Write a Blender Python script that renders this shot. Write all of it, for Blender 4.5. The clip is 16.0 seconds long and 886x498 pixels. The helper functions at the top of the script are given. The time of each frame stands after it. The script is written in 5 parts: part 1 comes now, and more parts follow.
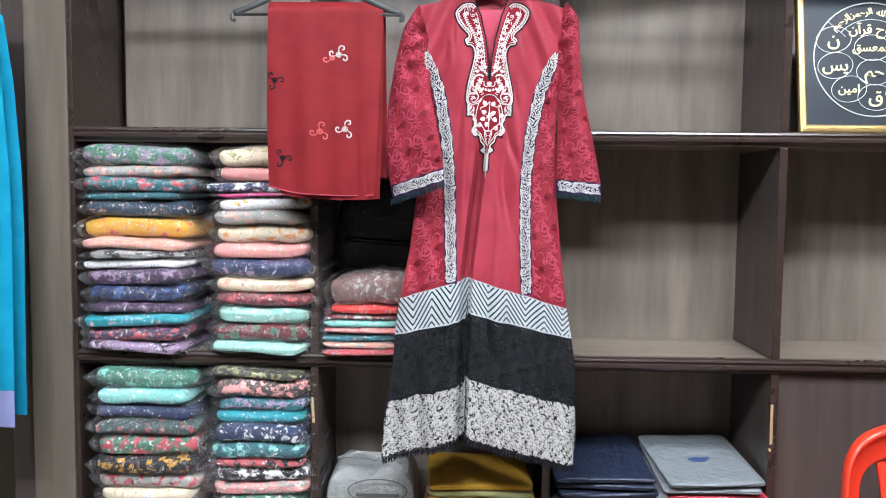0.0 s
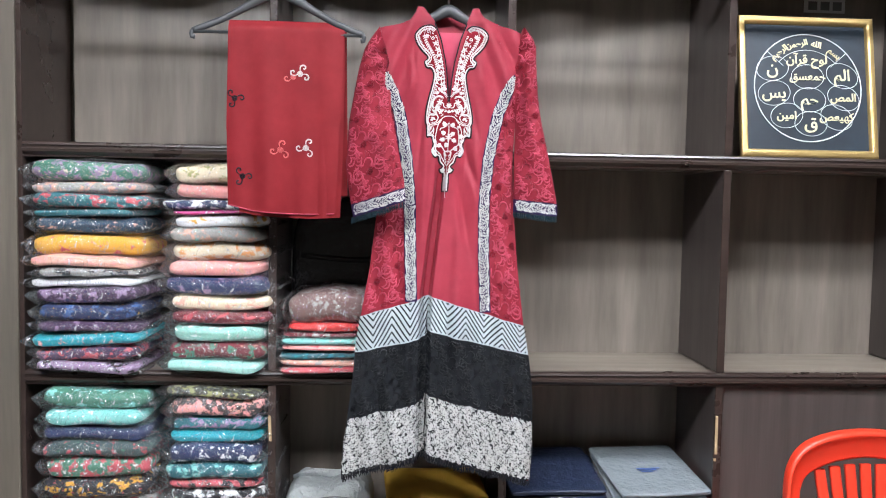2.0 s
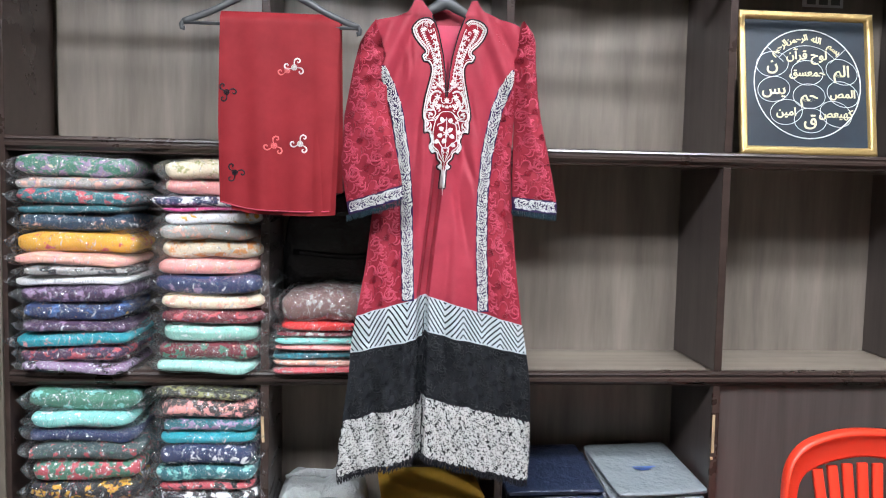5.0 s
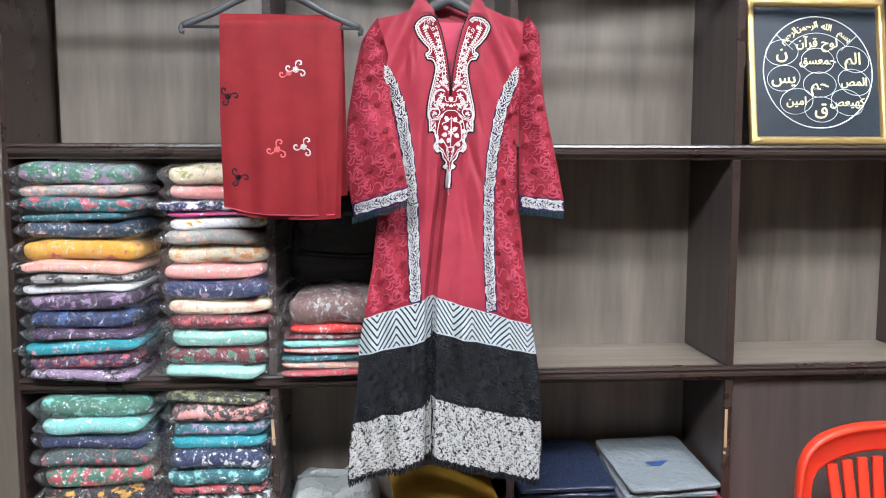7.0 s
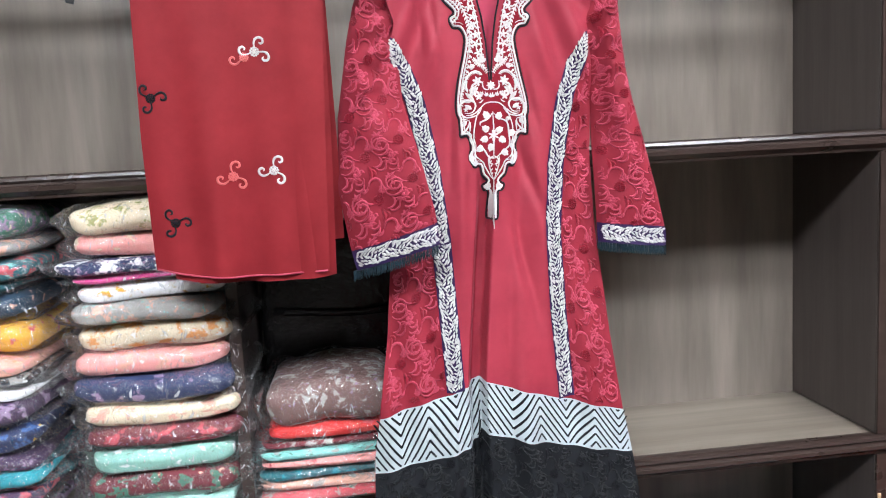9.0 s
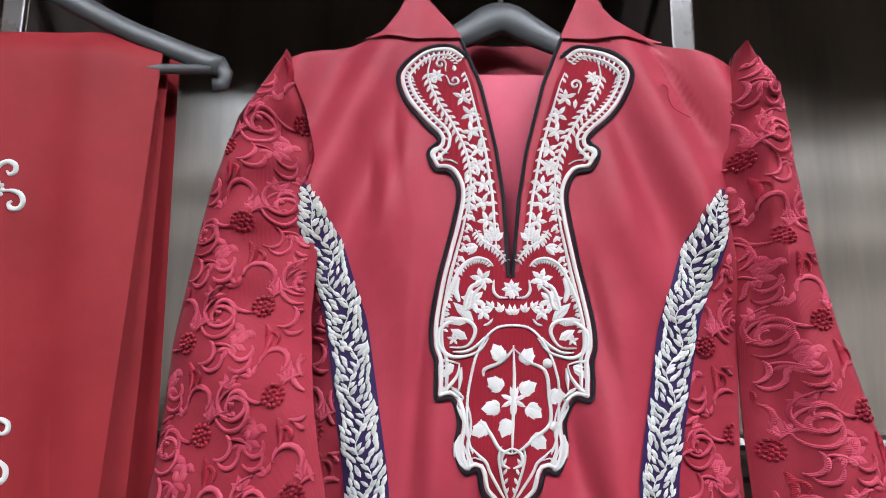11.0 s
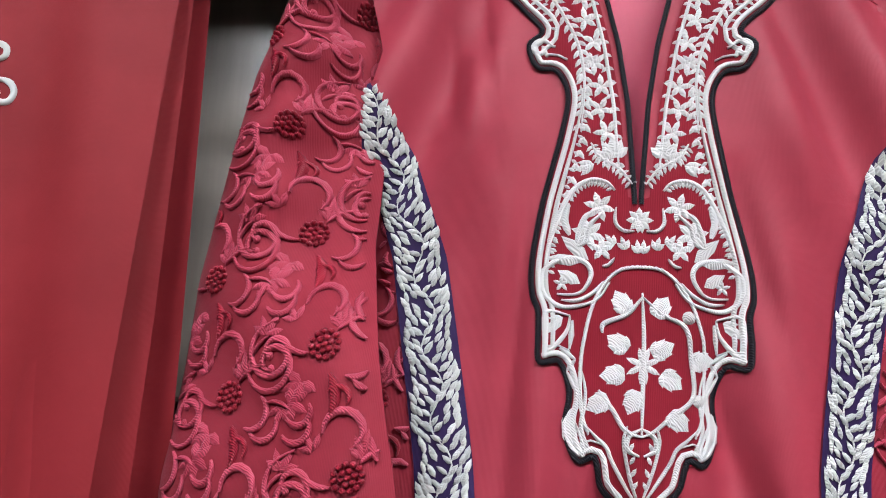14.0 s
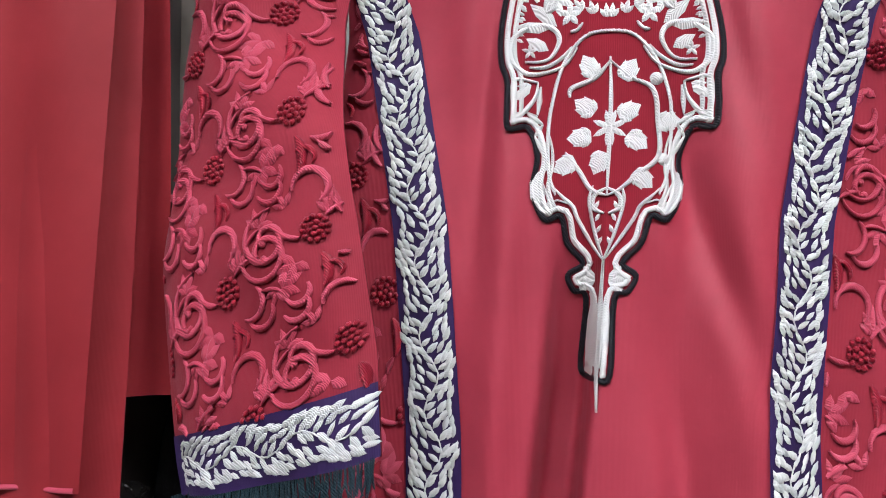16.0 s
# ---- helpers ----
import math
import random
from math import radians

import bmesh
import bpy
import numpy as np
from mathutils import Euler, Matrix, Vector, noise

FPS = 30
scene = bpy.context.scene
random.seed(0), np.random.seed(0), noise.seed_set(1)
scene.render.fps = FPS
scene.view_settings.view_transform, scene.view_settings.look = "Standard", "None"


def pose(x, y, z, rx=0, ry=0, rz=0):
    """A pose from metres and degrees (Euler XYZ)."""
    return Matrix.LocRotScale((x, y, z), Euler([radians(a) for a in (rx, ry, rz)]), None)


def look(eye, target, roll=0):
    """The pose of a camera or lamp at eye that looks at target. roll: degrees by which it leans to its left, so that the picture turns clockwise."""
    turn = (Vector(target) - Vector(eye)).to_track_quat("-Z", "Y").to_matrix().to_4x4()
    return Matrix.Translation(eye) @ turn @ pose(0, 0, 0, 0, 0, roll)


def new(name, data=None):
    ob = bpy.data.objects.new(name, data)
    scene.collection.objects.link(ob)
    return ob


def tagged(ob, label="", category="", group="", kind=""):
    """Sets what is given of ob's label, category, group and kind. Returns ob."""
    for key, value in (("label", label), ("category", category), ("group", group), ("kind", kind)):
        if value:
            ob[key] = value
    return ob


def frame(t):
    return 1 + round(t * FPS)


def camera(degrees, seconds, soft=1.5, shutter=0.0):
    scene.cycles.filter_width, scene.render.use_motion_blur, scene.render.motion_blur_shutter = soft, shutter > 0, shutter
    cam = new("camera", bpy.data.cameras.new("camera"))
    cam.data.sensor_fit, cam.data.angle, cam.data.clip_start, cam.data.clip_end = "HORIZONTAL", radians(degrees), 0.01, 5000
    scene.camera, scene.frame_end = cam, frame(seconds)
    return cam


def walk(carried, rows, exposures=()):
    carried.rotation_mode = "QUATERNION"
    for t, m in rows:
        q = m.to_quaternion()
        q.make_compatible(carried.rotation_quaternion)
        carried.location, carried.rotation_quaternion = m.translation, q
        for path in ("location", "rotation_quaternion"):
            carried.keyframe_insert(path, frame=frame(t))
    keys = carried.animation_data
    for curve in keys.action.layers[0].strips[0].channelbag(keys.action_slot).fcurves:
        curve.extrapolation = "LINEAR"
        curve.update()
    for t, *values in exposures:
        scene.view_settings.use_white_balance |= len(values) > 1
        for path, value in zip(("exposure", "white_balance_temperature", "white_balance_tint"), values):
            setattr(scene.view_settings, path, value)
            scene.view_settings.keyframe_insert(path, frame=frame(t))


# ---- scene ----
cam = camera(58.9, 16.0, soft=1.0)
PATH = [
    (0, (-0.025, -0.129, 1.309), (-0.071, 1.865, 1.168), 0.6),
    (0.5, (-0.039, -0.118, 1.329), (-0.028, 1.88, 1.24), -0.7),
    (1, (-0.053, -0.126, 1.33), (-0.003, 1.871, 1.223), -2.2),
    (1.5, (-0.068, -0.144, 1.323), (0.033, 1.85, 1.203), 0.2),
    (2, (-0.083, -0.152, 1.332), (0.036, 1.841, 1.216), 1.0),
    (2.5, (-0.08, -0.157, 1.332), (0.036, 1.837, 1.22), 1.1),
    (3, (-0.089, -0.152, 1.328), (0.045, 1.839, 1.197), 1.3),
    (3.5, (-0.092, -0.145, 1.328), (0.042, 1.845, 1.178), 0.9),
    (4, (-0.096, -0.13, 1.344), (0.055, 1.857, 1.166), 0.5),
    (4.5, (-0.112, -0.123, 1.351), (0.057, 1.863, 1.184), 1.1),
    (4.7, (-0.119, -0.118, 1.353), (0.049, 1.869, 1.202), 1.2),
    (7, (-0.114, -0.093, 1.399), (0.032, 1.892, 1.202), 0.0),
    (7.5, (-0.106, -0.005, 1.392), (0.073, 1.973, 1.161), -3.9),
    (8, (-0.099, 0.232, 1.419), (0.101, 2.212, 1.222), -4.5),
    (8.5, (-0.156, 0.437, 1.434), (0.061, 2.403, 1.136), -1.6),
    (9, (-0.192, 0.513, 1.465), (0.043, 2.484, 1.221), -3.1),
    (9.5, (-0.202, 0.685, 1.443), (0.048, 2.658, 1.229), -4.0),
    (10, (-0.079, 0.871, 1.48), (0.137, 2.857, 1.377), -3.5),
    (10.2, (-0.023, 0.946, 1.485), (0.089, 2.943, 1.511), -2.4),
    (12.3, (-0.007, 1.283, 1.454), (-0.056, 3.183, 2.077), 1.3),
    (12.5, (-0.011, 1.283, 1.456), (-0.024, 3.203, 2.018), -0.9),
    (13, (-0.006, 1.288, 1.458), (0.076, 3.207, 2.016), -0.8),
    (13.5, (-0.006, 1.296, 1.456), (0.027, 3.22, 2.001), 0.6),
    (14, (-0.039, 1.3, 1.457), (-0.17, 3.251, 1.88), 2.3),
    (14.5, (-0.029, 1.303, 1.453), (-0.361, 3.256, 1.731), 2.5),
    (15, (-0.024, 1.307, 1.437), (-0.353, 3.271, 1.621), 2.4),
    (15.5, (-0.014, 1.3, 1.425), (-0.306, 3.273, 1.569), 0.7),
    (16, (0.006, 1.295, 1.412), (-0.264, 3.276, 1.476), 0.4),
]
walk(cam, [(t, look(eye, target, roll)) for t, eye, target, roll in PATH], [(0, 1.2), (8, 1.2), (10, 1.1), (12.3, 0.75), (13.3, 0.75), (14.3, 0.82), (16, 0.9)])

# ---- world, lamps ----
world = bpy.data.worlds.new("shop_air")
scene.world = world
world.use_nodes = True
world.node_tree.nodes["Background"].inputs[0].default_value = (0.9, 0.95, 1.0, 1)
world.node_tree.nodes["Background"].inputs[1].default_value = 0.015


# ---- materials ----
def mat(name, color=(0.5, 0.5, 0.5), rough=0.6, metal=0.0):
    m = bpy.data.materials.new(name)
    m.use_nodes = True
    b = m.node_tree.nodes["Principled BSDF"]
    b.inputs["Base Color"].default_value = (*color, 1)
    b.inputs["Roughness"].default_value = rough
    b.inputs["Metallic"].default_value = metal
    return m


def bsdf(m):
    return m.node_tree.nodes["Principled BSDF"]


def node(m, kind, **inputs):
    n = m.node_tree.nodes.new(kind)
    for k, v in inputs.items():
        n.inputs[k.replace("_", " ")].default_value = v
    return n


def join(m, a, b):
    m.node_tree.links.new(a, b)


def coords(m, scale=(1, 1, 1), rot=(0, 0, 0)):
    """Object-space coordinates, stretched."""
    t = m.node_tree.nodes.new("ShaderNodeTexCoord")
    p = m.node_tree.nodes.new("ShaderNodeMapping")
    p.inputs["Scale"].default_value = scale
    p.inputs["Rotation"].default_value = rot
    join(m, t.outputs["Object"], p.inputs["Vector"])
    return p.outputs["Vector"]


def ramp(m, fac, stops):
    r = m.node_tree.nodes.new("ShaderNodeValToRGB")
    e = r.color_ramp.elements
    while len(e) < len(stops):
        e.new(0.5)
    for k, (pos, col) in zip(e, stops):
        k.position, k.color = pos, (*col, 1)
    join(m, fac, r.inputs["Fac"])
    return r.outputs["Color"]


def bump(m, height, strength=0.3, distance=0.002):
    b = m.node_tree.nodes.new("ShaderNodeBump")
    b.inputs["Strength"].default_value = strength
    b.inputs["Distance"].default_value = distance
    join(m, height, b.inputs["Height"])
    join(m, b.outputs["Normal"], bsdf(m).inputs["Normal"])


def noise_tex(m, vec, scale, detail=4, rough=0.6):
    n = node(m, "ShaderNodeTexNoise", Scale=scale, Detail=detail, Roughness=rough)
    join(m, vec, n.inputs["Vector"])
    return n.outputs["Fac"]


def wood(name, dark, light, rough=0.35, axis="z", grain=9.0):
    """Laminate with long grain along one axis."""
    m = mat(name, light, rough)
    st = {"z": (grain, grain, 0.55), "x": (0.55, grain, grain), "y": (grain, 0.55, grain)}[axis]
    v = coords(m, st)
    a = noise_tex(m, v, 3.0, 5, 0.5)
    b = noise_tex(m, coords(m, tuple(q * 5 for q in st)), 4.0, 3, 0.5)
    mix = m.node_tree.nodes.new("ShaderNodeMix")
    mix.inputs[0].default_value = 0.2
    join(m, a, mix.inputs[2])
    join(m, b, mix.inputs[3])
    mid = tuple((p + q) / 2 for p, q in zip(dark, light))
    join(m, ramp(m, mix.outputs[0], [(0.22, dark), (0.5, mid), (0.78, light)]), bsdf(m).inputs["Base Color"])
    rr = m.node_tree.nodes.new("ShaderNodeMapRange")
    rr.inputs["To Min"].default_value, rr.inputs["To Max"].default_value = rough - 0.08, rough + 0.15
    join(m, noise_tex(m, coords(m), 6.0, 5), rr.inputs["Value"])
    join(m, rr.outputs[0], bsdf(m).inputs["Roughness"])
    bump(m, b, 0.12, 0.0006)
    return m


def cloth(name, color, color2=None, weave=900, rough=0.75, sheen=0.3, rel=0.25):
    sheen *= 0.25 if max(color) > 0.05 else 0.0
    """Woven cloth: fine weave relief and a slow unevenness of dye."""
    m = mat(name, color, rough)
    c2 = color2 or tuple(min(1, q * 1.18) for q in color)
    big = noise_tex(m, coords(m), 14.0, 5)
    join(m, ramp(m, big, [(0.35, color), (0.7, c2)]), bsdf(m).inputs["Base Color"])
    bsdf(m).inputs["Specular IOR Level"].default_value = 0.1 if max(color) < 0.05 else 0.15
    bsdf(m).inputs["Sheen Weight"].default_value = sheen
    bsdf(m).inputs["Sheen Roughness"].default_value = 0.4
    w1 = m.node_tree.nodes.new("ShaderNodeTexWave")
    w1.inputs["Scale"].default_value = weave / 2.0
    w1.inputs["Distortion"].default_value = 1.5
    join(m, coords(m), w1.inputs["Vector"])
    bump(m, w1.outputs["Fac"], rel, 0.0003)
    return m


WOOD_BACK = wood("grey_brown_laminate", (0.085, 0.07, 0.058), (0.25, 0.212, 0.178), 0.3, "z", 5)
WOOD_SHELF = wood("laminate_board", (0.12, 0.098, 0.078), (0.27, 0.228, 0.185), 0.35, "x")
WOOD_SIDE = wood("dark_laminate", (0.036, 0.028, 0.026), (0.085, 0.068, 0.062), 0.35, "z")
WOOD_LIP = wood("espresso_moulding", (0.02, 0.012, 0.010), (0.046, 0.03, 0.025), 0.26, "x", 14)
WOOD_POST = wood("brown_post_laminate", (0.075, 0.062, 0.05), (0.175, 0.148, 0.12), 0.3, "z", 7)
WALL = mat("painted_wall", (0.17, 0.155, 0.13), 0.8)
bump(WALL, noise_tex(WALL, coords(WALL), 60, 6), 0.15, 0.002)
CEIL = mat("white_ceiling", (0.8, 0.8, 0.78), 0.9)
bump(CEIL, noise_tex(CEIL, coords(CEIL), 40, 4), 0.1, 0.002)
TILE = mat("floor_tile", (0.5, 0.46, 0.4), 0.2)
join(TILE, ramp(TILE, noise_tex(TILE, coords(TILE), 5, 8), [(0.3, (0.12, 0.105, 0.09)), (0.7, (0.19, 0.17, 0.145))]), bsdf(TILE).inputs["Base Color"])
LAMP = mat("lit_diffuser", (1, 1, 1), 0.5)
bsdf(LAMP).inputs["Emission Color"].default_value = (0.92, 0.97, 1.05, 1)
bsdf(LAMP).inputs["Emission Strength"].default_value = 43.0


# ---- mesh helpers ----
def mesh_ob(name, verts, faces, material, parent=None, label="", smooth=False):
    me = bpy.data.meshes.new(name)
    me.from_pydata([tuple(v) for v in verts], [], faces)
    me.materials.append(material)
    if smooth:
        me.polygons.foreach_set("use_smooth", [True] * len(me.polygons))
    me.update()
    ob = new(name, me)
    ob.parent = parent
    return tagged(ob, label)


def part(name, bm, material, parent=None, label="", smooth=False):
    bmesh.ops.recalc_face_normals(bm, faces=bm.faces)
    me = bpy.data.meshes.new(name)
    bm.to_mesh(me)
    bm.free()
    me.materials.append(material)
    if smooth:
        me.polygons.foreach_set("use_smooth", [True] * len(me.polygons))
    ob = new(name, me)
    ob.parent = parent
    return tagged(ob, label)


def box(x0, x1, y0, y1, z0, z1, bevel=0.0, seg=2, bm=None):
    own = bm or bmesh.new()
    r = bmesh.ops.create_cube(own, size=1, matrix=Matrix.Translation(((x0 + x1) / 2, (y0 + y1) / 2, (z0 + z1) / 2)) @ Matrix.Diagonal((x1 - x0, y1 - y0, z1 - z0, 1)))
    if bevel:
        es = {e for v in r["verts"] for e in v.link_edges}
        bmesh.ops.bevel(own, geom=list(es), offset=bevel, segments=seg, affect="EDGES", profile=0.6)
    return own


def thing(name, label, category, group="", kind="", at=(0, 0, 0)):
    e = new(name)
    e.empty_display_size = 0.05
    e.location = at
    return tagged(e, label, category, group, kind)


def tube(points, radius, sides=8, bm=None, flat=1.0, closed=False):
    """A bent rod through points; radius a number or one a point; flat squeezes it in y."""
    own = bm or bmesh.new()
    pts = [Vector(p) for p in points]
    n = len(pts)
    rings = []
    for i, p in enumerate(pts):
        a = pts[(i - 1) % n] if closed or i else p
        b = pts[(i + 1) % n] if closed or i < n - 1 else p
        d = (b - a).normalized()
        s = d.cross(Vector((0, 1, 0)))
        s = s.normalized() if s.length > 1e-4 else Vector((1, 0, 0))
        u = s.cross(d).normalized()
        r = radius[i] if isinstance(radius, (list, tuple)) else radius
        rings.append([own.verts.new(p + s * r * math.cos(t) + u * r * flat * math.sin(t)) for t in [2 * math.pi * k / sides for k in range(sides)]])
    m = n if closed else n - 1
    for i in range(m):
        A, B = rings[i], rings[(i + 1) % n]
        for k in range(sides):
            own.faces.new((A[k], A[(k + 1) % sides], B[(k + 1) % sides], B[k]))
    if not closed:
        own.faces.new(rings[0][::-1])
        own.faces.new(rings[-1])
    return own


def smoothpath(ctrl, steps=8, closed=False):
    """Catmull-Rom through control points of any dimension."""
    c = [np.array(p, float) for p in ctrl]
    n = len(c)
    out = []
    for i in range(n if closed else n - 1):
        p0 = c[(i - 1) % n] if closed or i else c[0]
        p1, p2 = c[i], c[(i + 1) % n]
        p3 = c[(i + 2) % n] if closed or i < n - 2 else c[-1]
        for k in range(steps):
            t = k / steps
            out.append(0.5 * (2 * p1 + (p2 - p0) * t + (2 * p0 - 5 * p1 + 4 * p2 - p3) * t * t + (3 * p1 - p0 - 3 * p2 + p3) * t ** 3))
    if not closed:
        out.append(c[-1])
    return out


# ---- room ----
floor = part("floor", box(-3.0, 3.0, -4.0, 2.2, -0.1, 0.0), TILE)
tagged(floor, "grey brown polished floor tiles of the shop", "floor", kind="structure")
ceiling = part("ceiling", box(-3.0, 3.0, -4.0, 2.2, 3.0, 3.1), CEIL)
tagged(ceiling, "plain white painted shop ceiling", "ceiling", kind="structure")
for nm, b in (("wall_north", (-3.0, 3.0, 2.2, 2.32, 0, 3.0)), ("wall_south", (-3.0, 3.0, -4.12, -4.0, 0, 3.0)),
              ("wall_west", (-3.12, -3.0, -4.0, 2.2, 0, 3.0)), ("wall_east", (3.0, 3.12, -4.0, 2.2, 0, 3.0))):
    tagged(part(nm, box(*b), WALL), "beige painted plaster wall", "wall", kind="structure")


def ceiling_light(x, y, w, d):
    e = thing("ceiling_light", "lit rectangular ceiling panel light in a white frame", "light", "ceiling lights", at=(x, y, 2.96))
    f = bmesh.new()
    for b in ((-w / 2 - 0.03, w / 2 + 0.03, -d / 2 - 0.03, -d / 2), (-w / 2 - 0.03, w / 2 + 0.03, d / 2, d / 2 + 0.03),
              (-w / 2 - 0.03, -w / 2, -d / 2, d / 2), (w / 2, w / 2 + 0.03, -d / 2, d / 2)):
        box(*b, 0.0, 0.04, bm=f)
    part("light_frame", f, CEIL, e)
    part("diffuser", box(-w / 2, w / 2, -d / 2, d / 2, 0.012, 0.04), LAMP, e)
    return e


ceiling_light(-0.7, -0.3, 1.2, 0.45)
ceiling_light(1.0, 0.3, 1.2, 0.35)

# ---- shelving unit ----
FRONT, BACK = 1.79, 2.065
LIPS = [0.340, 0.912, 1.464, 2.12]
COLS = [-0.965, -0.385, 0.193, 0.748, 1.32, 1.89]
shelving = thing("shelving_unit", "dark brown laminate wall shelving with moulded shelf edges", "shelving", at=(0, 0, 0))


def moulding(x0, x1, z, y, parent, h=0.036, name="shelf_edge"):
    """A profiled front edge: two ribs and a cove."""
    prof = [(0.012, 0), (-0.004, 0), (-0.010, -0.003), (-0.012, -0.008), (-0.008, -0.012), (-0.0085, -0.015), (-0.013, -0.018), (-0.013, -0.024), (-0.006, -0.029), (-0.002, -0.032), (-0.002, -h), (0.012, -h)]
    vs = [(x, y + a, z + b) for x in (x0, x1) for a, b in prof]
    n = len(prof)
    fs = [(k, (k + 1) % n, n + (k + 1) % n, n + k) for k in range(n)] + [tuple(range(n))[::-1], tuple(range(n, 2 * n))]
    return mesh_ob(name, vs, fs, WOOD_LIP, parent)


for z in LIPS:
    part("shelf_board", box(COLS[0] - 0.01, COLS[-1], FRONT + 0.012, BACK, z - 0.03, z - 0.003), WOOD_SHELF, shelving)
    moulding(COLS[0] - 0.01, COLS[-1], z, FRONT, shelving)
for i in range(len(COLS) - 1):
    part("back_panel", box(COLS[i], COLS[i + 1] - 0.002, BACK, BACK + 0.018, 0.1, 2.4), WOOD_BACK, shelving)
for i, x in enumerate(COLS[1:]):
    for z0, z1 in ((0.1, LIPS[0] - 0.037), (LIPS[0], LIPS[1] - 0.037), (LIPS[1], LIPS[2] - 0.037), (LIPS[2], LIPS[3] - 0.037), (LIPS[3], 2.4)):
        part("divider", box(x - 0.009, x + 0.009, FRONT + 0.003, BACK - 0.002, z0, z1, 0.0015, 1), WOOD_SIDE, shelving)
        part("divider_edge", box(x - 0.010, x + 0.010, FRONT - 0.004, FRONT + 0.002, z0, z1, 0.002, 2), WOOD_LIP, shelving)
part("plinth", box(COLS[0] - 0.01, COLS[-1], FRONT + 0.03, BACK, 0.0, 0.1), WOOD_SIDE, shelving)
part("side_panel", box(COLS[0] - 0.022, COLS[0] - 0.010, FRONT - 0.008, BACK, 0.0, 2.4, 0.002), WOOD_LIP, shelving)
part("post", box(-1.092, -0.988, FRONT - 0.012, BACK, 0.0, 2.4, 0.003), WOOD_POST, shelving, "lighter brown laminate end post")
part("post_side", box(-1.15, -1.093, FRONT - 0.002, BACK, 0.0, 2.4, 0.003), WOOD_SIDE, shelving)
part("top_panel", box(COLS[0] - 0.2, COLS[-1], FRONT, BACK, 2.4, 2.45), WOOD_SIDE, shelving)

# ---- the hanging dress ----
def tab(z, zs, xs):
    return float(np.interp(z, zs, xs))


BZ = [0.66, 0.82, 0.98, 1.06, 1.215, 1.345, 1.45, 1.545, 1.61, 1.66, 1.71, 1.80]
BL = [-0.209, -0.201, -0.180, -0.175, -0.144, -0.128, -0.116, -0.106, -0.108, -0.104, -0.120, -0.125]
BR = [0.236, 0.247, 0.241, 0.229, 0.205, 0.193, 0.191, 0.198, 0.198, 0.196, 0.201, 0.206]


def xl(z):
    return tab(z, BZ, BL)


def xr(z):
    return tab(z, BZ, BR)


def pleat(z):
    return tab(z, [0.7, 0.88, 1.118, 1.36, 1.45], [-0.012, -0.009, -0.004, 0.024, 0.030])


def step(a, b, v):
    t = min(1, max(0, (v - a) / (b - a)))
    return t * t * (3 - 2 * t)


def body(x, z):
    """A point of the dress's front, with its drape."""
    y = tab(z, [0.66, 0.88, 1.06, 1.3, 1.5, 1.72, 1.79], [1.638, 1.642, 1.655, 1.686, 1.698, 1.708, 1.716])
    c, w = (xl(z) + xr(z)) / 2, (xr(z) - xl(z)) / 2
    u = (x - c) / w
    y += (0.006 + 0.022 * step(1.66, 1.5, z)) * min(1.2, abs(u)) ** 3
    low = step(1.45, 1.0, z)
    p = pleat(z)
    d = x - p
    y += step(1.455, 1.34, z) * 0.034 * step(-0.024, -0.013, d) * step(0.0055, -0.0015, d)
    y += step(1.6, 1.42, z) * step(0.03, 0.05, abs(d)) * (0.0042 * math.sin(118 * x + 4 * z) + 0.0050 * math.sin(61 * x - 7 * z + 2.0))
    y += low * 0.005 * math.sin(46 * (x - p) + 1.2) * step(0.02, 0.07, abs(x - p))
    y += 0.0042 * math.sin(88 * x + 5 * z) * step(1.0, 1.3, z) * step(1.72, 1.6, z) * step(0.03, 0.07, abs(x - 0.034))
    y += 0.0022 * math.sin(95 * (x + 0.25 * z)) * step(1.5, 1.25, z) * step(0.02, 0.05, abs(x - p))
    # soft pulls from the shoulders towards the chest
    y += 0.0055 * math.sin(105 * (abs(x - 0.033) + 0.42 * z)) * step(1.5, 1.6, z) * step(0.05, 0.09, abs(x - 0.033))
    # slanting creases of the hanging silk
    for x0, z0, x1, z1, deep, wide in ((0.150, 1.745, 0.186, 1.672, 0.006, 0.0035), (0.062, 1.50, 0.118, 1.33, 0.008, 0.009), (0.084, 1.60, 0.112, 1.46, 0.006, 0.007),
                                       (0.050, 1.43, 0.094, 1.18, 0.008, 0.010), (-0.052, 1.72, -0.038, 1.58, 0.004, 0.004), (-0.022, 1.60, -0.034, 1.40, 0.005, 0.006), (-0.070, 1.70, -0.062, 1.60, 0.004, 0.005)):
        if z1 < z < z0:
            t = (z - z0) / (z1 - z0)
            d = x - (x0 + (x1 - x0) * t)
            y += deep * math.exp(-(d / wide) ** 2) * math.sin(math.pi * t) ** 0.7
    return Vector((x, y, z))


def rise(x, s):
    """Height of the seam line s at x: seams climb towards the centre pleat."""
    p = pleat(s)
    k = tab(s, [0.745, 0.888, 1.035, 1.118, 1.45], [0.27, 0.26, 0.24, 0.312, 0.0])
    return s - k * abs(x - p) - (0.014 * step(1.11, 1.04, s) * step(0.75, 0.87, s) if x < p - 0.004 else 0)


def band_l(z):
    return tab(z, [1.07, 1.213, 1.332, 1.437, 1.541, 1.60, 1.64], [-0.046, -0.050, -0.053, -0.062, -0.079, -0.099, -0.112])


